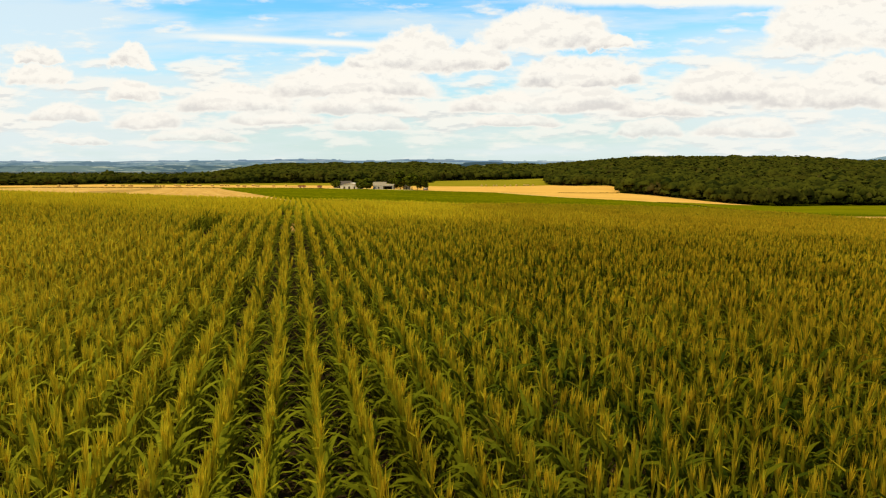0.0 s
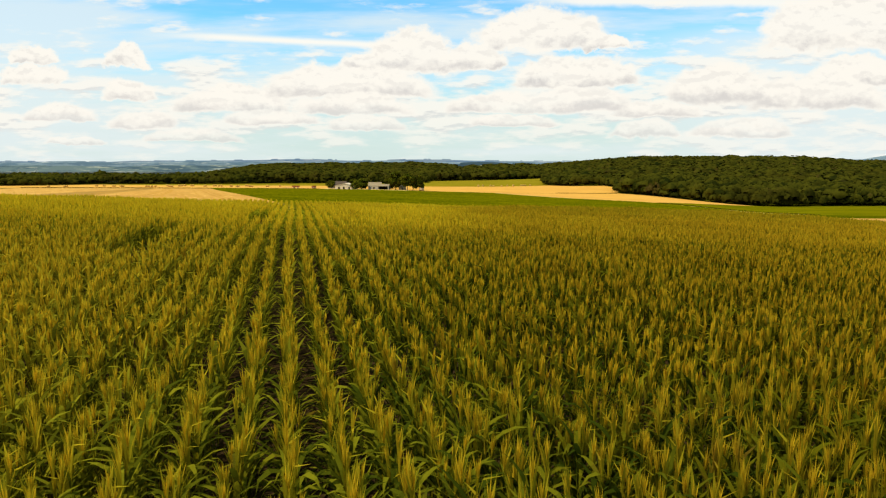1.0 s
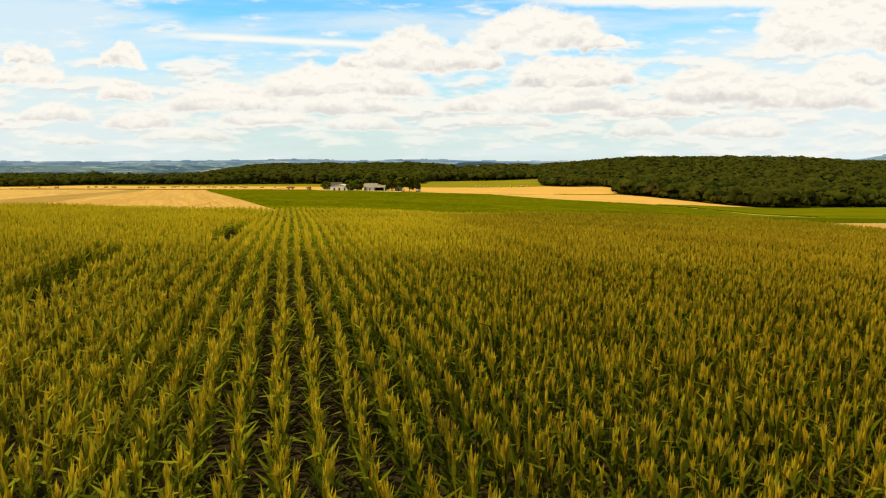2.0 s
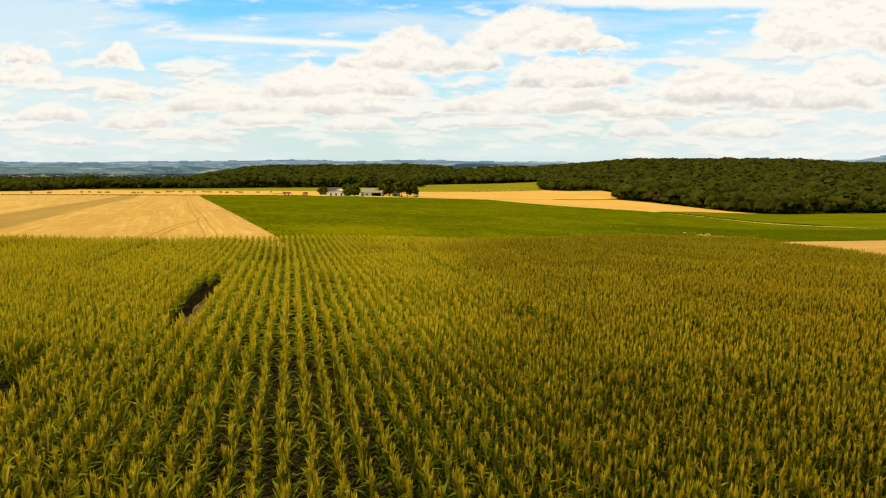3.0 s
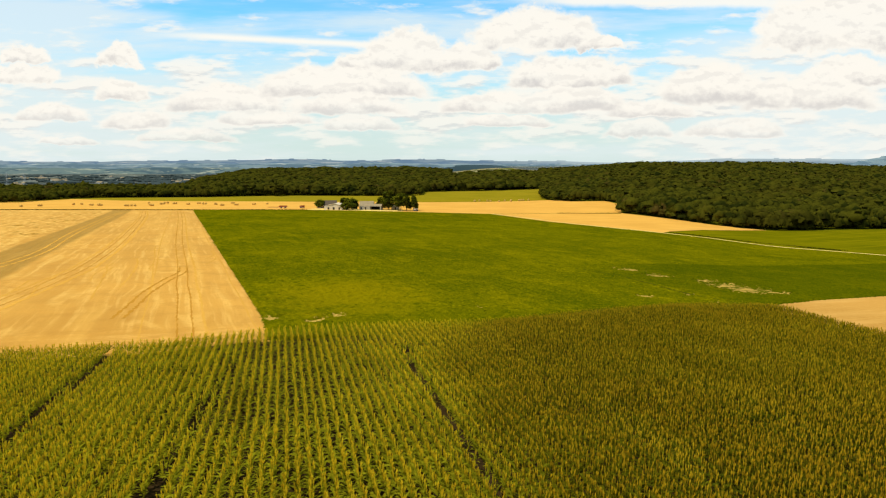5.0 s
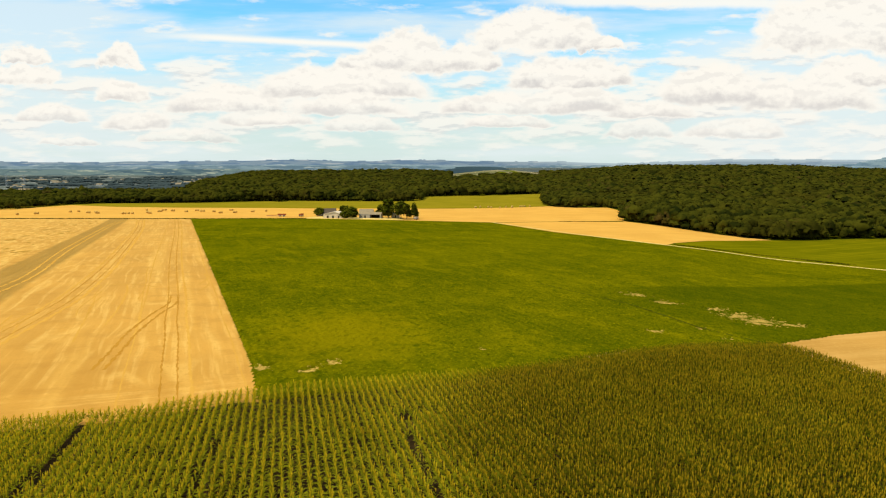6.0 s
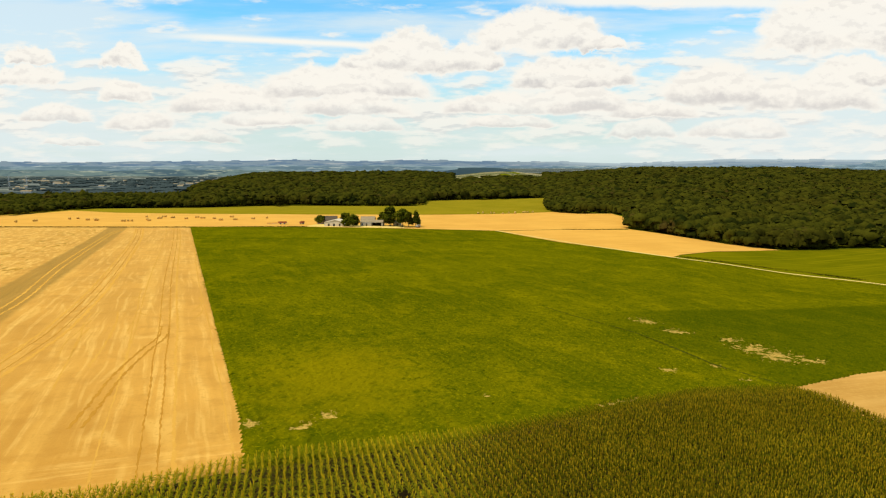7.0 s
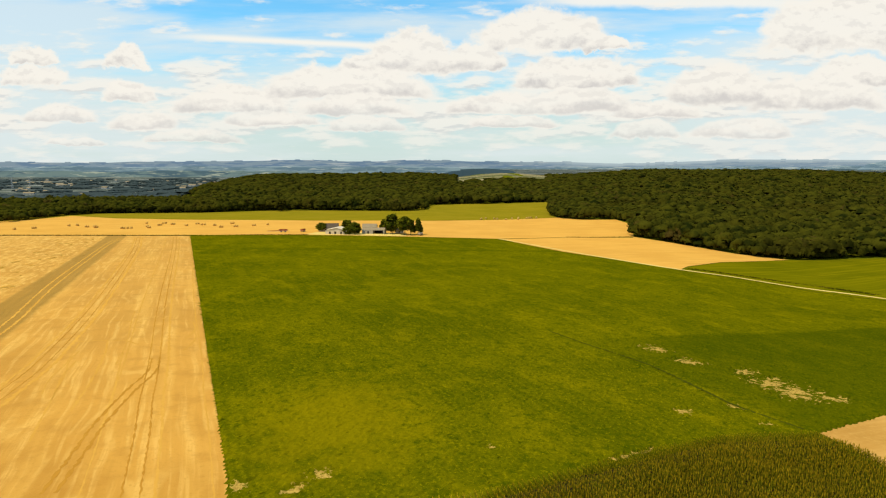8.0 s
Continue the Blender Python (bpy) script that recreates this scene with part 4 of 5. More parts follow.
def tufts(rng, n, squash, size):
    """Leafy tufts over a crown of radius 1: small tilted triangles that break its outline."""
    v, f = [], []
    for k in range(n):
        a, h = rng.uniform(0, 2 * math.pi), rng.uniform(-0.5, 1.0)
        r = math.sqrt(max(0, 1 - h * h)) * rng.uniform(0.85, 1.12)
        p = np.array([math.cos(a) * r, math.sin(a) * r, h * squash * rng.uniform(0.95, 1.15)])
        q = rng.uniform(0, 2 * math.pi)
        e = np.array([math.cos(q), math.sin(q), rng.uniform(-0.5, 0.5)]) * size * rng.uniform(0.6, 1.3)
        w = np.array([-math.sin(q), math.cos(q), rng.uniform(-0.4, 0.9)]) * size * rng.uniform(0.5, 1.0)
        j = len(v)
        v += [p - e, p + e * 0.3 - w, p + e, p + w]
        f += [(j, j + 1, j + 2), (j, j + 2, j + 3)]
    return np.array(v), np.array(f)


WOOD_A = [(141, 527), (160, 487), (177.5, 439), (196, 412), (259, 425), (400, 441), (700, 470), (1700, 700), (1750, 2250), (-760, 2250), (-690, 1750), (-580, 1380), (-450, 1120), (-350, 900), (-296, 752), (-211, 801),
          (-52, 792), (-36, 890), (5, 919), (137, 912), (112, 760), (108, 688), (128, 660), (160, 656), (165, 612)]
WOOD_A = [east(*p) for p in WOOD_A]
WOOD_B = [(-720, 520), (-440, 585), (-412, 626), (-420, 690), (-400, 735), (-296, 753), (-350, 900), (-420, 1060), (-640, 900), (-820, 760)]


def build_wood():
    rng = np.random.default_rng(21)
    pr = random.Random(4)
    fine, rough = [], []
    for _ in range(9):
        # a broad dome with lesser domes budding from its shoulders
        v, f = lump(pr, 2, pr.uniform(0.8, 1.0), 0.30)
        group = [(v * 0.86, f)]
        for k in range(4):
            a, h, r = pr.uniform(0, 2 * math.pi), pr.uniform(-0.15, 0.6), pr.uniform(0.36, 0.55)
            v, f = lump(pr, 1, 0.9, 0.3)
            d = 0.86 * math.sqrt(1 - h * h) * 0.8
            group.append((v * r + (d * math.cos(a), d * math.sin(a), h), f))
        group.append(tufts(pr, 16, 0.85, 0.13))
        fine.append(group)
        v, f = lump(pr, 1, pr.uniform(0.6, 0.85), 0.4)
        rough.append([(v, f), tufts(pr, 4, 0.72, 0.28)])
    pts = []
    for poly, y0, y1, gap in ((WOOD_A, 400, 720, 8.4), (WOOD_A, 720, 1050, 9.0), (WOOD_A, 1050, 1420, 12.0), (WOOD_A, 1420, 2250, 18.0), (WOOD_B, 520, 1010, 7.8)):
        X, Y = np.meshgrid(np.arange(-830, 1680, gap), np.arange(y0, y1, gap))
        X = (X + rng.uniform(-0.42, 0.42, X.shape) * gap).ravel()
        Y = (Y + rng.uniform(-0.42, 0.42, Y.shape) * gap).ravel()
        k = inside(poly, X, Y) & (np.abs(X) < 0.80 * Y + 20) & ~((Y > 1500) & (X / Y > 0.0) & (X / Y < 0.15))
        r = gap * rng.uniform(0.45, 1.05, len(X))
        pts.append(np.stack([X, Y, r, np.full(len(X), gap)], -1)[k])
    # bushy skirts along the edges
    for line, h0 in ((WOOD_A[:6], 9.5), (WOOD_A[14:] + WOOD_A[:1], 10.0), (WOOD_B[:6], 8.0)):
        for q in smooth_line(line, 4.6):
            if abs(q.x) < 0.8 * q.y + 20:
                pts.append(np.array([[q.x + rng.uniform(-1.5, 1.5), q.y + rng.uniform(0.5, 4.0), rng.uniform(2.8, 5.2), -h0 * rng.uniform(0.55, 1.15)]]))
    # a dark clump of taller trees on the crest
    for k in range(11):
        pts.append(np.array([[-318 + k * 9.0 + rng.uniform(-3, 3), 2075 + rng.uniform(-12, 12), rng.uniform(8, 12), -rng.uniform(17, 21)]]))
    P = np.concatenate(pts)
    V, F = [], []
    base = 0
    pick = rng.integers(0, 9, len(P))
    tall = rng.normal(0, 0.9, len(P))
    for i, (x, y, r, gap) in enumerate(P):
        detailed = y < 600 or (y < 830 and x < 140)
        zt = land1(x, y)
        h = 12.0 + 1.7 * tall[i] + 0.35 * (r - gap * 0.75) + 3.0 * noise.noise((x * 0.011, y * 0.011, 0))
        if y < 800 and x < -300:
            h *= 0.75
        if 90 < x < 230 and 600 < y < 1100 and gap > 0:
            h *= 0.78
        if gap < 0:
            h = -gap
        c, s = math.cos(i * 2.4), math.sin(i * 2.4)
        for v, f in (fine if detailed else rough)[pick[i]]:
            w = np.stack([v[:, 0] * c - v[:, 1] * s, v[:, 0] * s + v[:, 1] * c, v[:, 2]], -1)
            sz = (r, r, h * (0.52 if gap > 0 else 0.60))
            V.append(w * sz + (x, y, zt + h * (0.56 if gap > 0 else 0.40)))
            F.append(f + base)
            base += len(v)
    tagged(link_mesh("wood", np.concatenate(V), np.concatenate(F), [M_CROWN], smooth=True), "dense dark-green broadleaved wood over a low hill", "wood", kind="stuff")


build_wood()


def tree(x, y, height, width, mat, label, conical=0.0, seed=1, category="tree"):
    rng = random.Random(seed)
    root = new("tree")
    root.location = (x, y, land1(x, y))
    tagged(root, label, category, "farm trees" if y < 600 else "")
    bm = bmesh.new()
    stem = height * 0.28
    tube(bm, (0, 0, -0.2), (0.1, 0.05, stem), height * 0.028, height * 0.02)
    tube(bm, (0.1, 0.05, stem), (0.0, 0.2, height * 0.75), height * 0.02, height * 0.006)
    part("trunk", bm, M_BARK, root)
    bm = bmesh.new()
    for k in range(7):
        a, h = k * 2.4, height * rng.uniform(0.25, 0.6)
        tube(bm, (0, 0, h), (math.cos(a) * width * 0.3, math.sin(a) * width * 0.3, h + height * 0.14), height * 0.01, height * 0.003, 5)
    part("limbs", bm, M_BARK, root)
    V, F, base = [], [], 0
    for k in range(44):
        t = rng.uniform(0.0, 1.0)
        prof = (1 - t) ** 0.7 if conical else math.sqrt(max(0.05, 1 - (2 * t - 0.85) ** 2 / 1.5))
        rad = width * 0.5 * prof * rng.uniform(0.25, 0.8)
        a = rng.uniform(0, 2 * math.pi)
        c = np.array([math.cos(a) * rad, math.sin(a) * rad, height * (0.16 + 0.76 * t)])
        sz = width * rng.uniform(0.17, 0.27) * (0.6 + 0.4 * prof)
        for v, f in (lump(rng, 1, 0.9, 0.5), tufts(rng, 40, 0.95, 0.26)):
            V.append(v * sz + c)
            F.append(f + base)
            base += len(v)
    ob = link_mesh("crown", np.concatenate(V), np.concatenate(F), [mat])
    ob.parent = root
    return root


tree(-46.5, 515, 15.0, 11.5, M_DARK, "tall dark broadleaved tree beside the barn", 0, 3)
tree(-36.2, 508, 13.0, 11, M_DARK, "dark rounded tree at the edge of the farmyard", 0, 4)
tree(-32.0, 511, 11, 8.5, M_DARK, "dark tree between its taller neighbours", 0, 5)
tree(-26.6, 512, 13.2, 8, M_DARK, "dark narrow pointed conifer at the end of the farm", 1, 6)
tree(-73, 505, 8.5, 10, M_DARK, "rounded bushy tree between shed and barn", 0, 7)
tree(-78.5, 503, 5.0, 7.5, M_DARK, "low dark bush against the white shed", 0, 8, "bush")
tree(-85, 540, 7.0, 9.0, M_DARK, "dark bush behind the sheds", 0, 9, "bush")
tree(-102, 523, 6.0, 8.0, M_DARK, "dark bush beside the old barn", 0, 10, "bush")
tree(-54, 540, 8.0, 10.0, M_DARK, "dark tree behind the barn", 0, 12)
tree(-208, 783, 15.0, 13.0, M_CROWN, "single broad tree standing out before the wood", 0, 11)


# ---- farm ----
def plain(a, b):
    def build(gr, pos):
        return gr.mix(gr.ramp(gr.noise(pos, 1.2, 5.0, 0.65), 0.35, 0.7), a, b)
    return build


M_WHITE = material("white_sheet", plain((0.62, 0.51, 0.34), (0.50, 0.40, 0.26)), 0.7)
M_RENDER = material("grey_render", plain((0.38, 0.33, 0.25), (0.30, 0.26, 0.20)), 0.85)
M_ROOF = material("grey_fibre_roof", plain((0.31, 0.235, 0.13), (0.23, 0.17, 0.095)), 0.8)
M_ROOF_D = material("dark_slate_roof", plain((0.085, 0.062, 0.04), (0.12, 0.088, 0.058)), 0.8)
M_DOOR = material("dark_opening", plain((0.03, 0.025, 0.02), (0.05, 0.04, 0.03)), 0.9)
M_STONE = material("stone_wall", plain((0.45, 0.36, 0.24), (0.34, 0.27, 0.18)), 0.9)
M_RED = material("red_paint", plain((0.34, 0.10, 0.04), (0.25, 0.075, 0.03)), 0.7)
M_RUBBER = material("black_rubber", plain((0.02, 0.02, 0.02), (0.04, 0.04, 0.035)), 0.8)
M_STEEL = material("galvanised_steel", plain((0.42, 0.42, 0.40), (0.32, 0.32, 0.30)), 0.5)
M_GLASS = material("window_glass", plain((0.06, 0.07, 0.08), (0.09, 0.10, 0.11)), 0.1)


def building(name, x, y, turn, length, depth, eaves, ridge, wall_mat, roof_mat, label, openings=(), category="barn", along=True):
    """A gabled shed: four walls with thickness, two roof slopes, doors and windows set into the front. Openings: x from, to, z from, to, kind."""
    root = new(name)
    root.matrix_basis = pose(x, y, land1(x, y) - 0.1, 0, 0, turn)
    tagged(root, label, category)
    L, D, th = length / 2, depth / 2, 0.25
    # front wall, pieced round its openings
    cuts = sorted(openings)
    bm = bmesh.new()
    at = -L
    for a, b, z0, z1, kind in cuts:
        if a > at:
            box(bm, (at + a) / 2, -D, eaves / 2, a - at, th, eaves)
        if z0 > 0.01:
            box(bm, (a + b) / 2, -D, z0 / 2, b - a, th, z0)
        if z1 < eaves:
            box(bm, (a + b) / 2, -D, (z1 + eaves) / 2, b - a, th, eaves - z1)
        at = b
    if at < L:
        box(bm, (at + L) / 2, -D, eaves / 2, L - at, th, eaves)
    part("front_wall", bm, wall_mat, root)
    bm = bmesh.new()
    box(bm, 0, D, eaves / 2, length, th, eaves)
    part("back_wall", bm, wall_mat, root)
    for s in (-1, 1):
        bm = bmesh.new()
        box(bm, s * (L - th / 2), 0, eaves / 2, th, depth - th, eaves)
        part("side_wall", bm, wall_mat, root)
    # ridge runs along the length, or front to back
    half = D if along else L
    run = length if along else depth
    rise = ridge - eaves
    slope = math.hypot(half + 0.3, rise)
    tilt = math.degrees(math.atan2(rise, half))
    for s in (-1, 1):
        bm = bmesh.new()
        bmesh.ops.create_cube(bm, size=1, matrix=Matrix.Diagonal((run + 0.6, slope, 0.12, 1)))
        ob = part("roof", bm, roof_mat, root)
        m = pose(0, s * half / 2, eaves + rise / 2 + 0.1, -s * tilt)
        ob.matrix_basis = m if along else pose(0, 0, 0, 0, 0, 90) @ m
    for s in (-1, 1):
        bm = bmesh.new()
        tri = [bm.verts.new((s * (run / 2 - 0.1), q, z)) for q, z in ((-half, eaves), (half, eaves), (0, ridge))]
        f = bm.faces.new(tri)
        ex = bmesh.ops.extrude_face_region(bm, geom=[f])["geom"]
        for v in ex:
            if isinstance(v, bmesh.types.BMVert):
                v.co.x -= s * 0.2
        bmesh.ops.recalc_face_normals(bm, faces=bm.faces[:])
        ob = part("gable", bm, wall_mat, root)
        if not along:
            ob.matrix_basis = pose(0, 0, 0, 0, 0, 90)
    for a, b, z0, z1, kind in cuts:
        bm = bmesh.new()
        if kind == "bay":
            # near-black back wall: the shade inside the bay is in its colour
            box(bm, (a + b) / 2, D - 0.6, z1 / 2, b - a, 0.1, z1)
            part("inner_wall", bm, M_DOOR, root, "back wall of an open bay, its shade put into the colour")
        else:
            box(bm, (a + b) / 2, -D + 0.05, (z0 + z1) / 2, b - a - 0.02, 0.08, z1 - z0 - 0.02)
            ob = part("window" if kind == "window" else "door", bm, M_GLASS if kind == "window" else M_DOOR, root)
            bm = bmesh.new()
            for q in (a + 0.06, b - 0.06):
                box(bm, q, -D - 0.02, (z0 + z1) / 2, 0.12, 0.2, z1 - z0)
            part("frame", bm, M_WHITE, ob)
    return root


building("white_shed", -86, 507, -4, 16, 12, 3.0, 5.0, M_WHITE, M_WHITE, "white corrugated shed with a shallow gable facing the fields",
         [(-5.5, -3.8, 0, 2.3, "door"), (-1.5, 0.3, 0, 2.3, "door"), (3.0, 4.5, 0, 2.3, "door")], "shed", along=False)
building("old_barn", -97, 526, 8, 15, 9, 2.6, 6.0, M_STONE, M_ROOF_D, "old stone barn with a dark slate roof", [(-3, 1, 0, 2.3, "door")], "barn")
building("open_barn", -60, 514, -2, 17, 9, 3.2, 4.4, M_RENDER, M_ROOF, "grey farm barn with an open dark bay", [(-7.6, -6.2, 1.0, 2.4, "window"), (-4.5, -3.0, 0, 2.4, "door"), (0.0, 7.6, 0, 2.9, "bay")], "barn")
building("farm_house", -66, 534, 0, 11, 7, 3.2, 5.6, M_RENDER, M_ROOF, "grey rendered farmhouse behind the barn", [(-5, -4, 2.0, 3.2, "window"), (-1, 0, 2.0, 3.2, "window"), (3, 4, 2.0, 3.2, "window")], "house")
building("small_shed", -41.5, 522, 0, 6, 5, 2.6, 4.0, M_WHITE, M_ROOF, "small white outhouse between trees", [(-0.6, 0.6, 0, 2.1, "door")], "shed")


def yard():
    ob = field("farmyard", [(-108, 497), (-92, 495), (-60, 497), (-34, 500), (-36, 512), (-50, 520), (-80, 520), (-104, 516)], M_TRACK, 0.1, 12, "pale dusty farmyard", "yard")
    return ob


yard()


def wheel(bm, x, y, r, w):
    tube(bm, (x, y - w / 2, r), (x, y + w / 2, r), r, r, 16)


def trailer(x, y, turn, mat, label, long=6.0):
    root = new("farm_trailer")
    root.matrix_basis = pose(x, y, land1(x, y) + 0.04, 0, 0, turn)
    tagged(root, label, "trailer")
    bm = bmesh.new()
    box(bm, 0, 0, 1.0, long, 2.2, 0.2)
    box(bm, long / 2 + 0.9, 0, 0.9, 1.9, 0.15, 0.12)
    part("chassis", bm, M_STEEL, root)
    bm = bmesh.new()
    for s in (-1, 1):
        box(bm, 0, s * 1.1, 1.6, long, 0.08, 1.0)
        box(bm, s * long / 2, 0, 1.6, 0.08, 2.12, 1.0)
        for k in range(5):
            box(bm, -long / 2 + 0.5 + k * (long - 1) / 4, s * 1.16, 1.6, 0.1, 0.06, 1.0)
    part("body", bm, mat, root)
    for sx in (-0.25, 0.25):
        for sy in (-1, 1):
            bm = bmesh.new()
            wheel(bm, sx * long, sy * 1.0, 0.5, 0.35)
            w = part("wheel", bm, M_RUBBER, root)
            bm = bmesh.new()
            wheel(bm, sx * long, sy * 1.02, 0.5, 0.37)
            for v in bm.verts:
                v.co.x = sx * long + (v.co.x - sx * long) * 0.5
                v.co.z = 0.5 + (v.co.z - 0.5) * 0.5
            part("rim", bm, M_STEEL, w)
    return root


def harrow(x, y, turn):
    root = new("harrow")
    root.matrix_basis = pose(x, y, land1(x, y) + 0.04, 0, 0, turn)
    tagged(root, "rusty tined harrow parked on the stubble", "farm machine")
    bm = bmesh.new()
    for q in (-1.2, 0, 1.2):
        box(bm, 0, q, 0.9, 9, 0.14, 0.14)
    for k in range(7):
        box(bm, -4.2 + k * 1.4, 0, 0.92, 0.12, 2.6, 0.12)
    part("frame", bm, M_RED, root)
    for k in range(14):
        bm = bmesh.new()
        tube(bm, (-4.4 + k * 0.68, (-1.2, 0, 1.2)[k % 3], 0.9), (-4.4 + k * 0.68, (-1.2, 0, 1.2)[k % 3] - 0.3, 0.0), 0.05, 0.03, 6)
        part("tine", bm, M_STEEL, root)
    bm = bmesh.new()
    tube(bm, (0, -1.2, 0.9), (0, -3.5, 0.7), 0.09, 0.07)
    part("drawbar", bm, M_RED, root)


harrow(-136, 512, 10)
trailer(-129, 513, 4, M_RED, "rust-red farm trailer standing on the stubble")
trailer(-115, 517, 80, M_RED, "dark red tipping trailer parked by the farm", 4.5)
trailer(-24.5, 507, 60, M_STONE, "brown trailer beside the last tree", 3.5)


def bale_mesh():
    bm = bmesh.new()
    bmesh.ops.create_cone(bm, cap_ends=True, segments=18, radius1=0.85, radius2=0.85, depth=1.4, matrix=pose(0, 0, 0.84, 90))
    bmesh.ops.bevel(bm, geom=[e for e in bm.edges if abs(e.verts[0].co.y - e.verts[1].co.y) < 0.01], offset=0.08, segments=2, affect="EDGES")
    for v in bm.verts:
        v.co += Vector((noise.noise(v.co * 5), 0, noise.noise(v.co * 5 + Vector((9, 0, 0))))) * 0.04
    return bm


M_BALE = material("straw_bale", plain((0.52, 0.31, 0.075), (0.42, 0.24, 0.05)), 0.95, 0.6, 14)
M_BALE2 = material("pale_bale", plain((0.50, 0.31, 0.085), (0.40, 0.24, 0.06)), 0.95, 0.6, 14)


def bales():
    rng = random.Random(8)
    first = None
    for cx, cy, n in ((-342, 520, 3), (-334, 531, 3), (-322, 556, 4), (-318, 561, 4), (-300, 545, 3), (-296, 549, 4), (-290, 540, 3), (-264, 533, 7), (-270, 585, 2), (-256, 586, 3), (-250, 566, 4),
                      (-253, 550, 3), (-246, 540, 3), (-243, 575, 4), (-226, 563, 4), (-224, 580, 4), (-215, 571, 3), (-203, 565, 4), (-196, 586, 3), (-191, 548, 3), (-181, 555, 3), (-170, 566, 3), (-160, 575, 2)):
        for k in range((n + 1) // 2):
            x, y = cx + (k * 1.75 if n < 7 else k * 2.4) + rng.uniform(-0.2, 0.2), cy + rng.uniform(-1.2, 1.2)
            m = pose(x, y, land1(x, y) + 0.03, 0, 0, rng.uniform(60, 120))
            if first is None:
                first = tagged(part("straw_bale", bale_mesh(), M_BALE), "weathered brown round straw bale lying on the stubble", "straw bale", "bales on the stubble")
                first.matrix_basis = m
            else:
                copy_thing(first, m)
    first = None
    for k in range(13):
        x, y = 26 + k * 5.0 + rng.uniform(-4, 4), 664 + k * 0.8 + rng.uniform(-6, 9)
        m = pose(x, y, land1(x, y) + 0.03, 0, 0, rng.uniform(0, 180))
        if first is None:
            first = tagged(part("straw_bale", bale_mesh(), M_BALE2), "pale round bale at the edge of the meadow", "straw bale", "bales by the meadow")
            first.matrix_basis = m
        else:
            copy_thing(first, m)


bales()


# ---- rough grass along field edges ----
def verge(name, pts, width, height, mat, label, per_metre=6):
    rng = random.Random(len(name) + len(pts))
    line = smooth_line([east(*p) for p in pts], 1.0)
    V, F = [], []
    for a, b in zip(line, line[1:]):
        for k in range(per_metre):
            t = rng.random()
            x = a.x + (b.x - a.x) * t + rng.uniform(-0.5, 0.5) * width
            y = a.y + (b.y - a.y) * t + rng.uniform(-0.5, 0.5) * width
            z = land1(x, y)
            q, h = rng.uniform(0, math.pi), height * rng.uniform(0.5, 1.3)
            dx, dy = math.cos(q) * height * 0.5, math.sin(q) * height * 0.5
            j = len(V)
            V += [(x - dx, y - dy, z), (x + dx, y + dy, z), (x + dx * 0.7, y + dy * 0.7, z + h), (x - dx * 0.3, y - dy * 0.3, z + h * 1.2)]
            F.append((j, j + 1, j + 2, j + 3))
    tagged(link_mesh(name, np.array(V), np.array(F), [mat]), label, "grass", kind="stuff")


verge("grass_verge", [(-330, 472), (-250, 474), (-184, 478), (-130, 488), (-105, 492)], 1.6, 0.5, M_DARK, "dark rough grass along the field edge", 9)
verge("grass_verge", [(86, 518), (112, 519.5), (138, 524)], 1.0, 0.4, M_DARK, "dark rough grass between stubble fields", 9)
verge("grass_verge", [(121, 366), (128.5, 356), (141, 335), (153, 316), (166, 294)], 4.6, 0.34, M_CROWN, "dark rough grass beside the track", 15)
ribbon("ditch", DITCH, 0.7, M_DARK, 0.14, 0, 1.2, 0.6, "narrow dark drain between two plots of crop", "ditch")

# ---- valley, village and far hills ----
# walls and trees of the valley carry the distance haze in their colours
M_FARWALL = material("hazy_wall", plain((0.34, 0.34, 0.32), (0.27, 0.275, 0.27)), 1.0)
M_BELT = material("hazy_far_trees", plain((0.034, 0.047, 0.046), (0.050, 0.063, 0.057)), 0.9)


def belts():
    """Lines of trees down in the valley."""
    rng = np.random.default_rng(31)
    pr = random.Random(17)
    forms = [lump(pr, 1, 0.8, 0.4) for _ in range(6)]
    V, F, base = [], [], 0
    for k in range(3000):
        y = rng.uniform(1150, 3600)
        x = rng.uniform(-0.80 * y - 30, -0.36 * y - 90)
        if noise.noise((x * 0.004, y * 0.009, 5.0)) < 0.02:
            continue
        v, f = forms[k % 6]
        r = rng.uniform(4, 9)
        V.append(v * (r * rng.uniform(1.2, 4.0), r * 1.2, r * 0.9) + (x, y, land1(x, y) + r * 0.5))
        F.append(f + base)
        base += len(v)
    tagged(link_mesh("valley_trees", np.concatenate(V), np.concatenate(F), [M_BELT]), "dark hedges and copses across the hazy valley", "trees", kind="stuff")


belts()


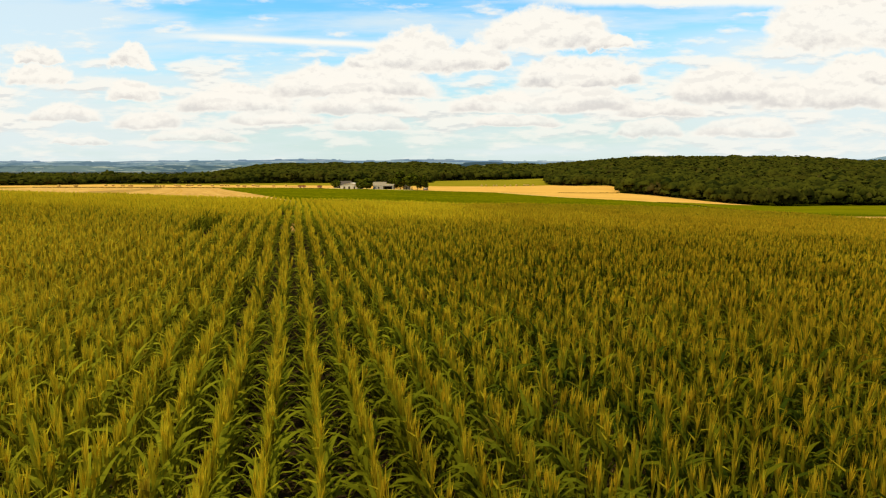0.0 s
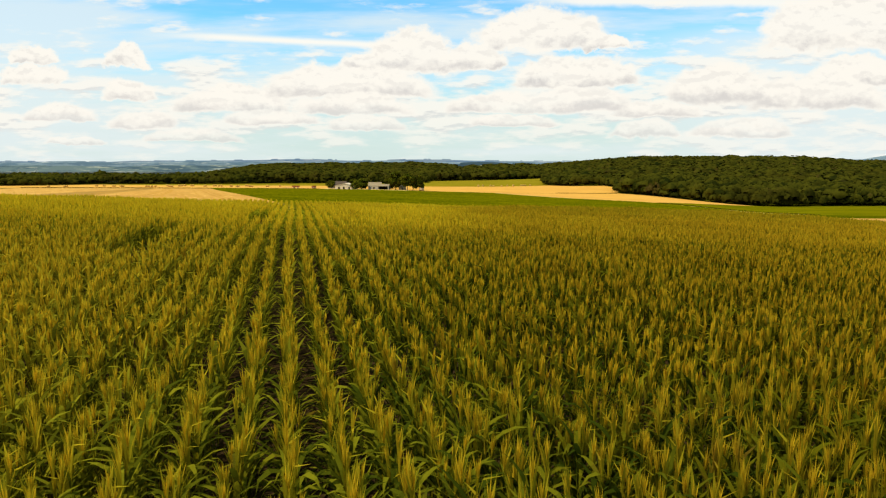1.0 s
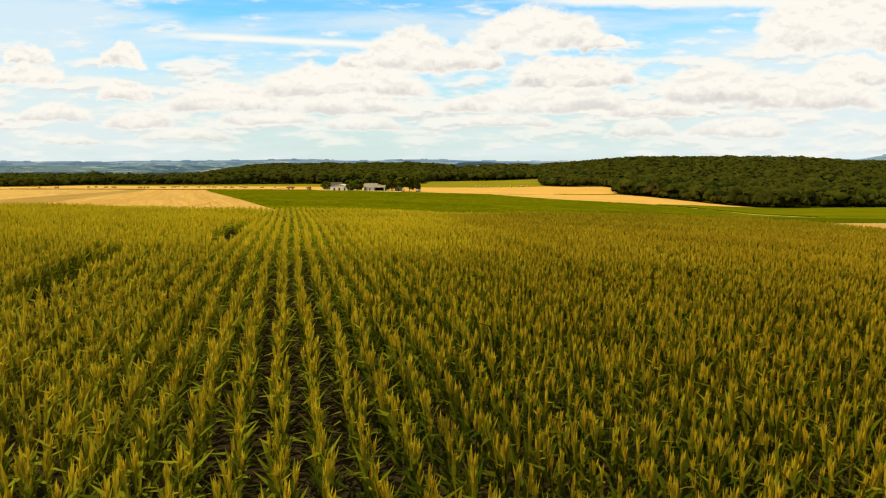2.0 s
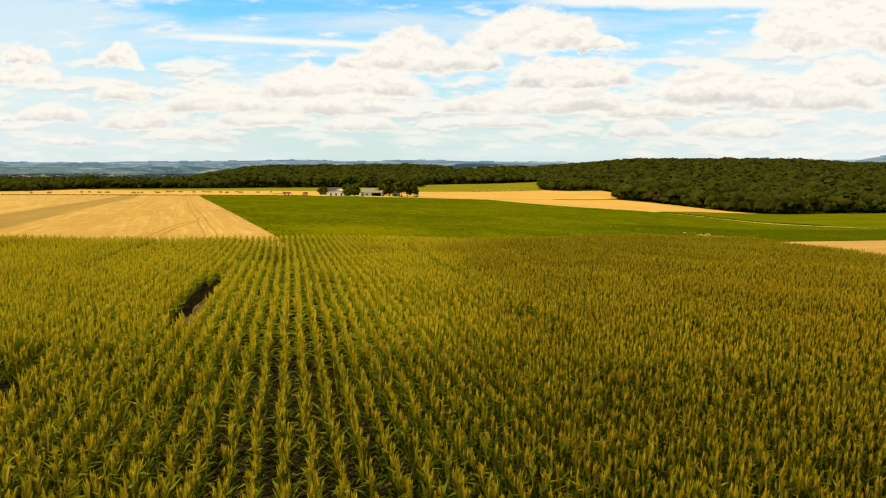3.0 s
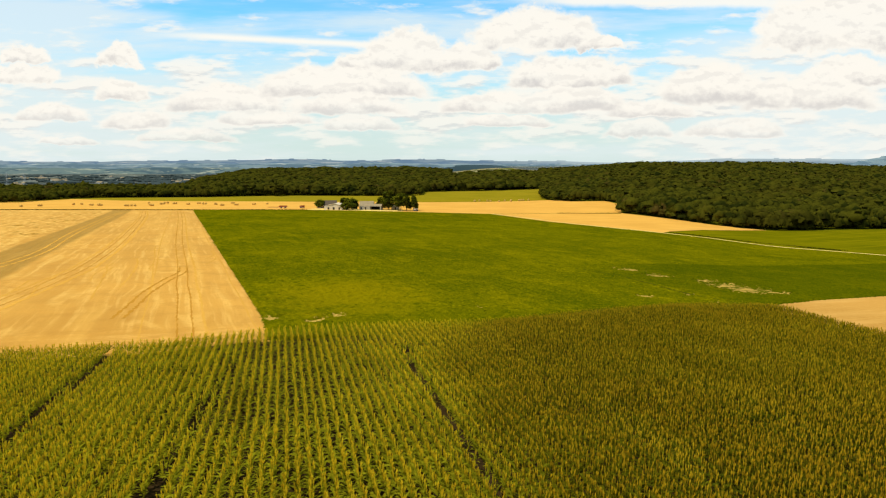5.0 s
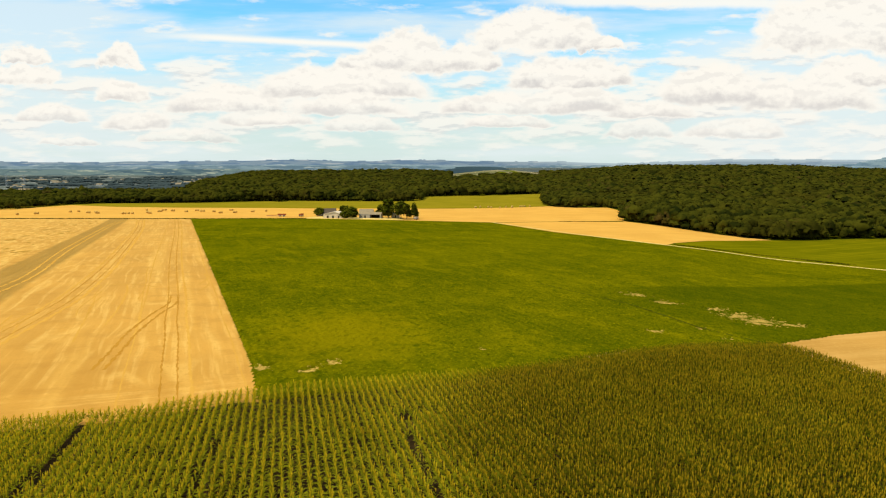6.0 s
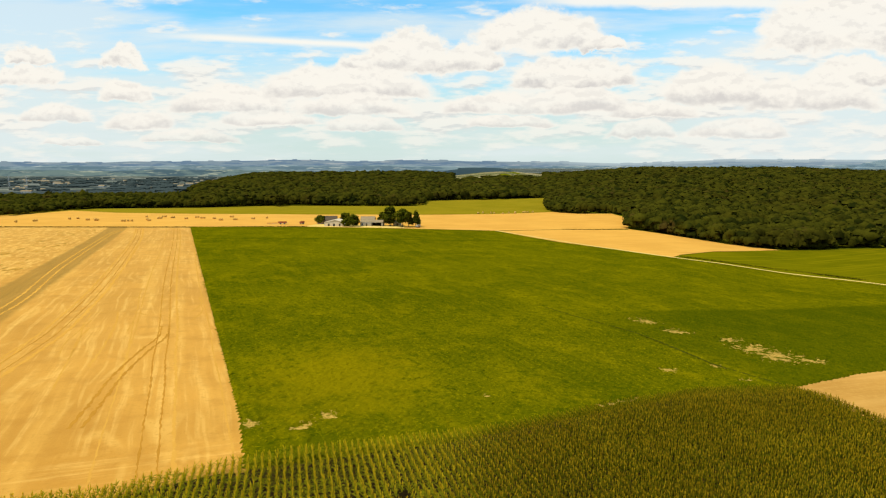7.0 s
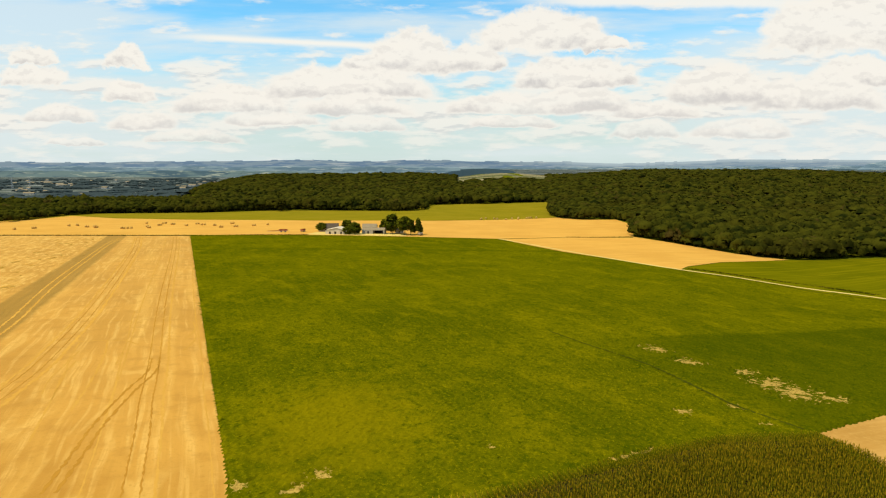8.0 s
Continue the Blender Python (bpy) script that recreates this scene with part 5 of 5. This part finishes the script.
def village():
    rng = random.Random(5)
    first = None
    for k in range(34):
        y = rng.uniform(1900, 3300)
        x = -y * rng.uniform(0.36, 0.72)
        big = rng.random() < 0.25
        m = pose(x, y, land1(x, y), 0, 0, rng.uniform(-30, 30)) @ Matrix.Diagonal((2.2 if big else 1, 1.2, 1, 1))
        if first is None:
            root = new("village_house")
            tagged(root, "small pale house with a grey roof in the valley", "house", "village in the valley")
            bm = bmesh.new()
            box(bm, 0, 0, 2.8, 16, 9, 5.6)
            part("wall", bm, M_FARWALL, root)
            bm = bmesh.new()
            for s in (-1, 1):
                vs = [bm.verts.new(c) for c in ((-8.4, s * 5, 5.6), (8.4, s * 5, 5.6), (8.4, 0, 9), (-8.4, 0, 9))]
                bm.faces.new(vs)
            for s in (-8.2, 8.2):
                bm.faces.new([bm.verts.new(c) for c in ((s, -4.6, 5.6), (s, 4.6, 5.6), (s, 0, 8.9))])
            part("roof", bm, M_ROOF, root)
            for q in (-5, 0, 5):
                bm = bmesh.new()
                box(bm, q, -4.52, 3, 1.4, 0.1, 1.6)
                part("window", bm, M_GLASS, root)
            first = root
            first.matrix_basis = m
        else:
            ob = copy_thing(first, m)
            ob.matrix_basis = m


village()


def mast(x, y):
    root = new("power_pylon")
    root.location = (x, y, land1(x, y))
    tagged(root, "distant steel lattice pylon in the valley", "pylon", "pylons")
    bm = bmesh.new()
    for sx, sy in ((-3, -3), (3, -3), (3, 3), (-3, 3)):
        tube(bm, (sx, sy, 0), (sx * 0.15, sy * 0.15, 44), 0.4, 0.25, 5)
    for k in range(6):
        w, h = 3 - k * 0.45, k * 7
        tube(bm, (-w, -w, h), (w * 0.85, -w * 0.85, h + 7), 0.2, 0.2, 4)
        tube(bm, (w, -w, h), (-w * 0.85, -w * 0.85, h + 7), 0.2, 0.2, 4)
    part("lattice", bm, M_STEEL, root)
    for h, w in ((30, 7), (36, 9), (42, 6)):
        bm = bmesh.new()
        box(bm, 0, 0, h, w * 2, 0.5, 0.6)
        part("cross_arm", bm, M_STEEL, root)


mast(-1730, 2400)
mast(-1660, 2400)


def hill_material(name, a, b, c):
    """Woods and fields far off: dark blocks, mid-toned slopes and pale slivers, all tinted with painted haze."""
    def build(gr, pos):
        n = gr.noise(gr.v("MULTIPLY", pos, (0.0045, 0.002, 0.04)), 1.0, 5.0, 0.6)
        col = gr.mix(gr.ramp(n, 0.45, 0.53), a, b)
        m = gr.noise(gr.v("MULTIPLY", pos, (0.0075, 0.002, 0.09)), 1.0, 4.0, 0.55)
        return gr.mix(gr.m("MULTIPLY", gr.ramp(m, 0.58, 0.63), 0.8), col, c)
    return material(name, build, 1.0, spec=0.0)


M_HILL1 = hill_material("hazy_blue_hills", (0.100, 0.150, 0.180), (0.170, 0.225, 0.240), (0.32, 0.34, 0.31))
M_HILL3 = hill_material("hazy_near_hills", (0.050, 0.080, 0.092), (0.100, 0.135, 0.125), (0.26, 0.27, 0.20))
# bluish from haze put into the base colour
M_FARWOOD = material("hazy_far_wood", plain((0.030, 0.052, 0.062), (0.042, 0.064, 0.070)), 1.0)


def ridge(x_of, y0, depth, tops, low, mat, label, seed):
    """A long far hill: its crest heights over equal steps of the span, roughened by woods."""
    x0, x1 = x_of
    n = 560
    t = np.linspace(0, 1, n)
    top = np.interp(t, np.linspace(0, 1, len(tops)), tops)
    top = top + np.array([2.6 * noise.noise((k * 0.004, seed, 0)) + (5.5 if noise.noise((k * 0.0028, seed, 4)) > 0.12 else 0.0) + 0.9 * noise.noise((k * 0.045, seed, 9)) for k in x0 + (x1 - x0) * t])
    V = []
    for f, h in ((-1.0, 0.0), (-0.55, 0.45), (-0.2, 0.85), (0.0, 1.0), (0.5, 0.6)):
        bend = (t - 0.5) ** 2 * -400
        V.append(np.stack([x0 + (x1 - x0) * t, y0 + bend + f * depth, low + (top - low) * h], -1))
    V = np.stack(V, 0)
    i = np.arange(5 * n).reshape(5, n)
    F = np.stack([i[:-1, :-1], i[:-1, 1:], i[1:, 1:], i[1:, :-1]], -1).reshape(-1, 4)
    tagged(link_mesh("backdrop_hill", V.reshape(-1, 3), F, [mat], smooth=True), label, "hill", kind="structure")


ridge((-3800, 3800), 4790, 40, [-6, -9, -4, -8, -2, -6, 0, -4, -1, -7, -12, -10, -6, -9, -3, -6, -2, 0, -4], -75, M_HILL1, "wooded hills beyond the plain, blue haze in their colour", 7)
ridge((2860, 4300), 4700, 100, [-75, 16, 48, 60, 64, 62, 60, 58], -75, M_HILL1, "hill on the far skyline, blue haze in its colour", 13)
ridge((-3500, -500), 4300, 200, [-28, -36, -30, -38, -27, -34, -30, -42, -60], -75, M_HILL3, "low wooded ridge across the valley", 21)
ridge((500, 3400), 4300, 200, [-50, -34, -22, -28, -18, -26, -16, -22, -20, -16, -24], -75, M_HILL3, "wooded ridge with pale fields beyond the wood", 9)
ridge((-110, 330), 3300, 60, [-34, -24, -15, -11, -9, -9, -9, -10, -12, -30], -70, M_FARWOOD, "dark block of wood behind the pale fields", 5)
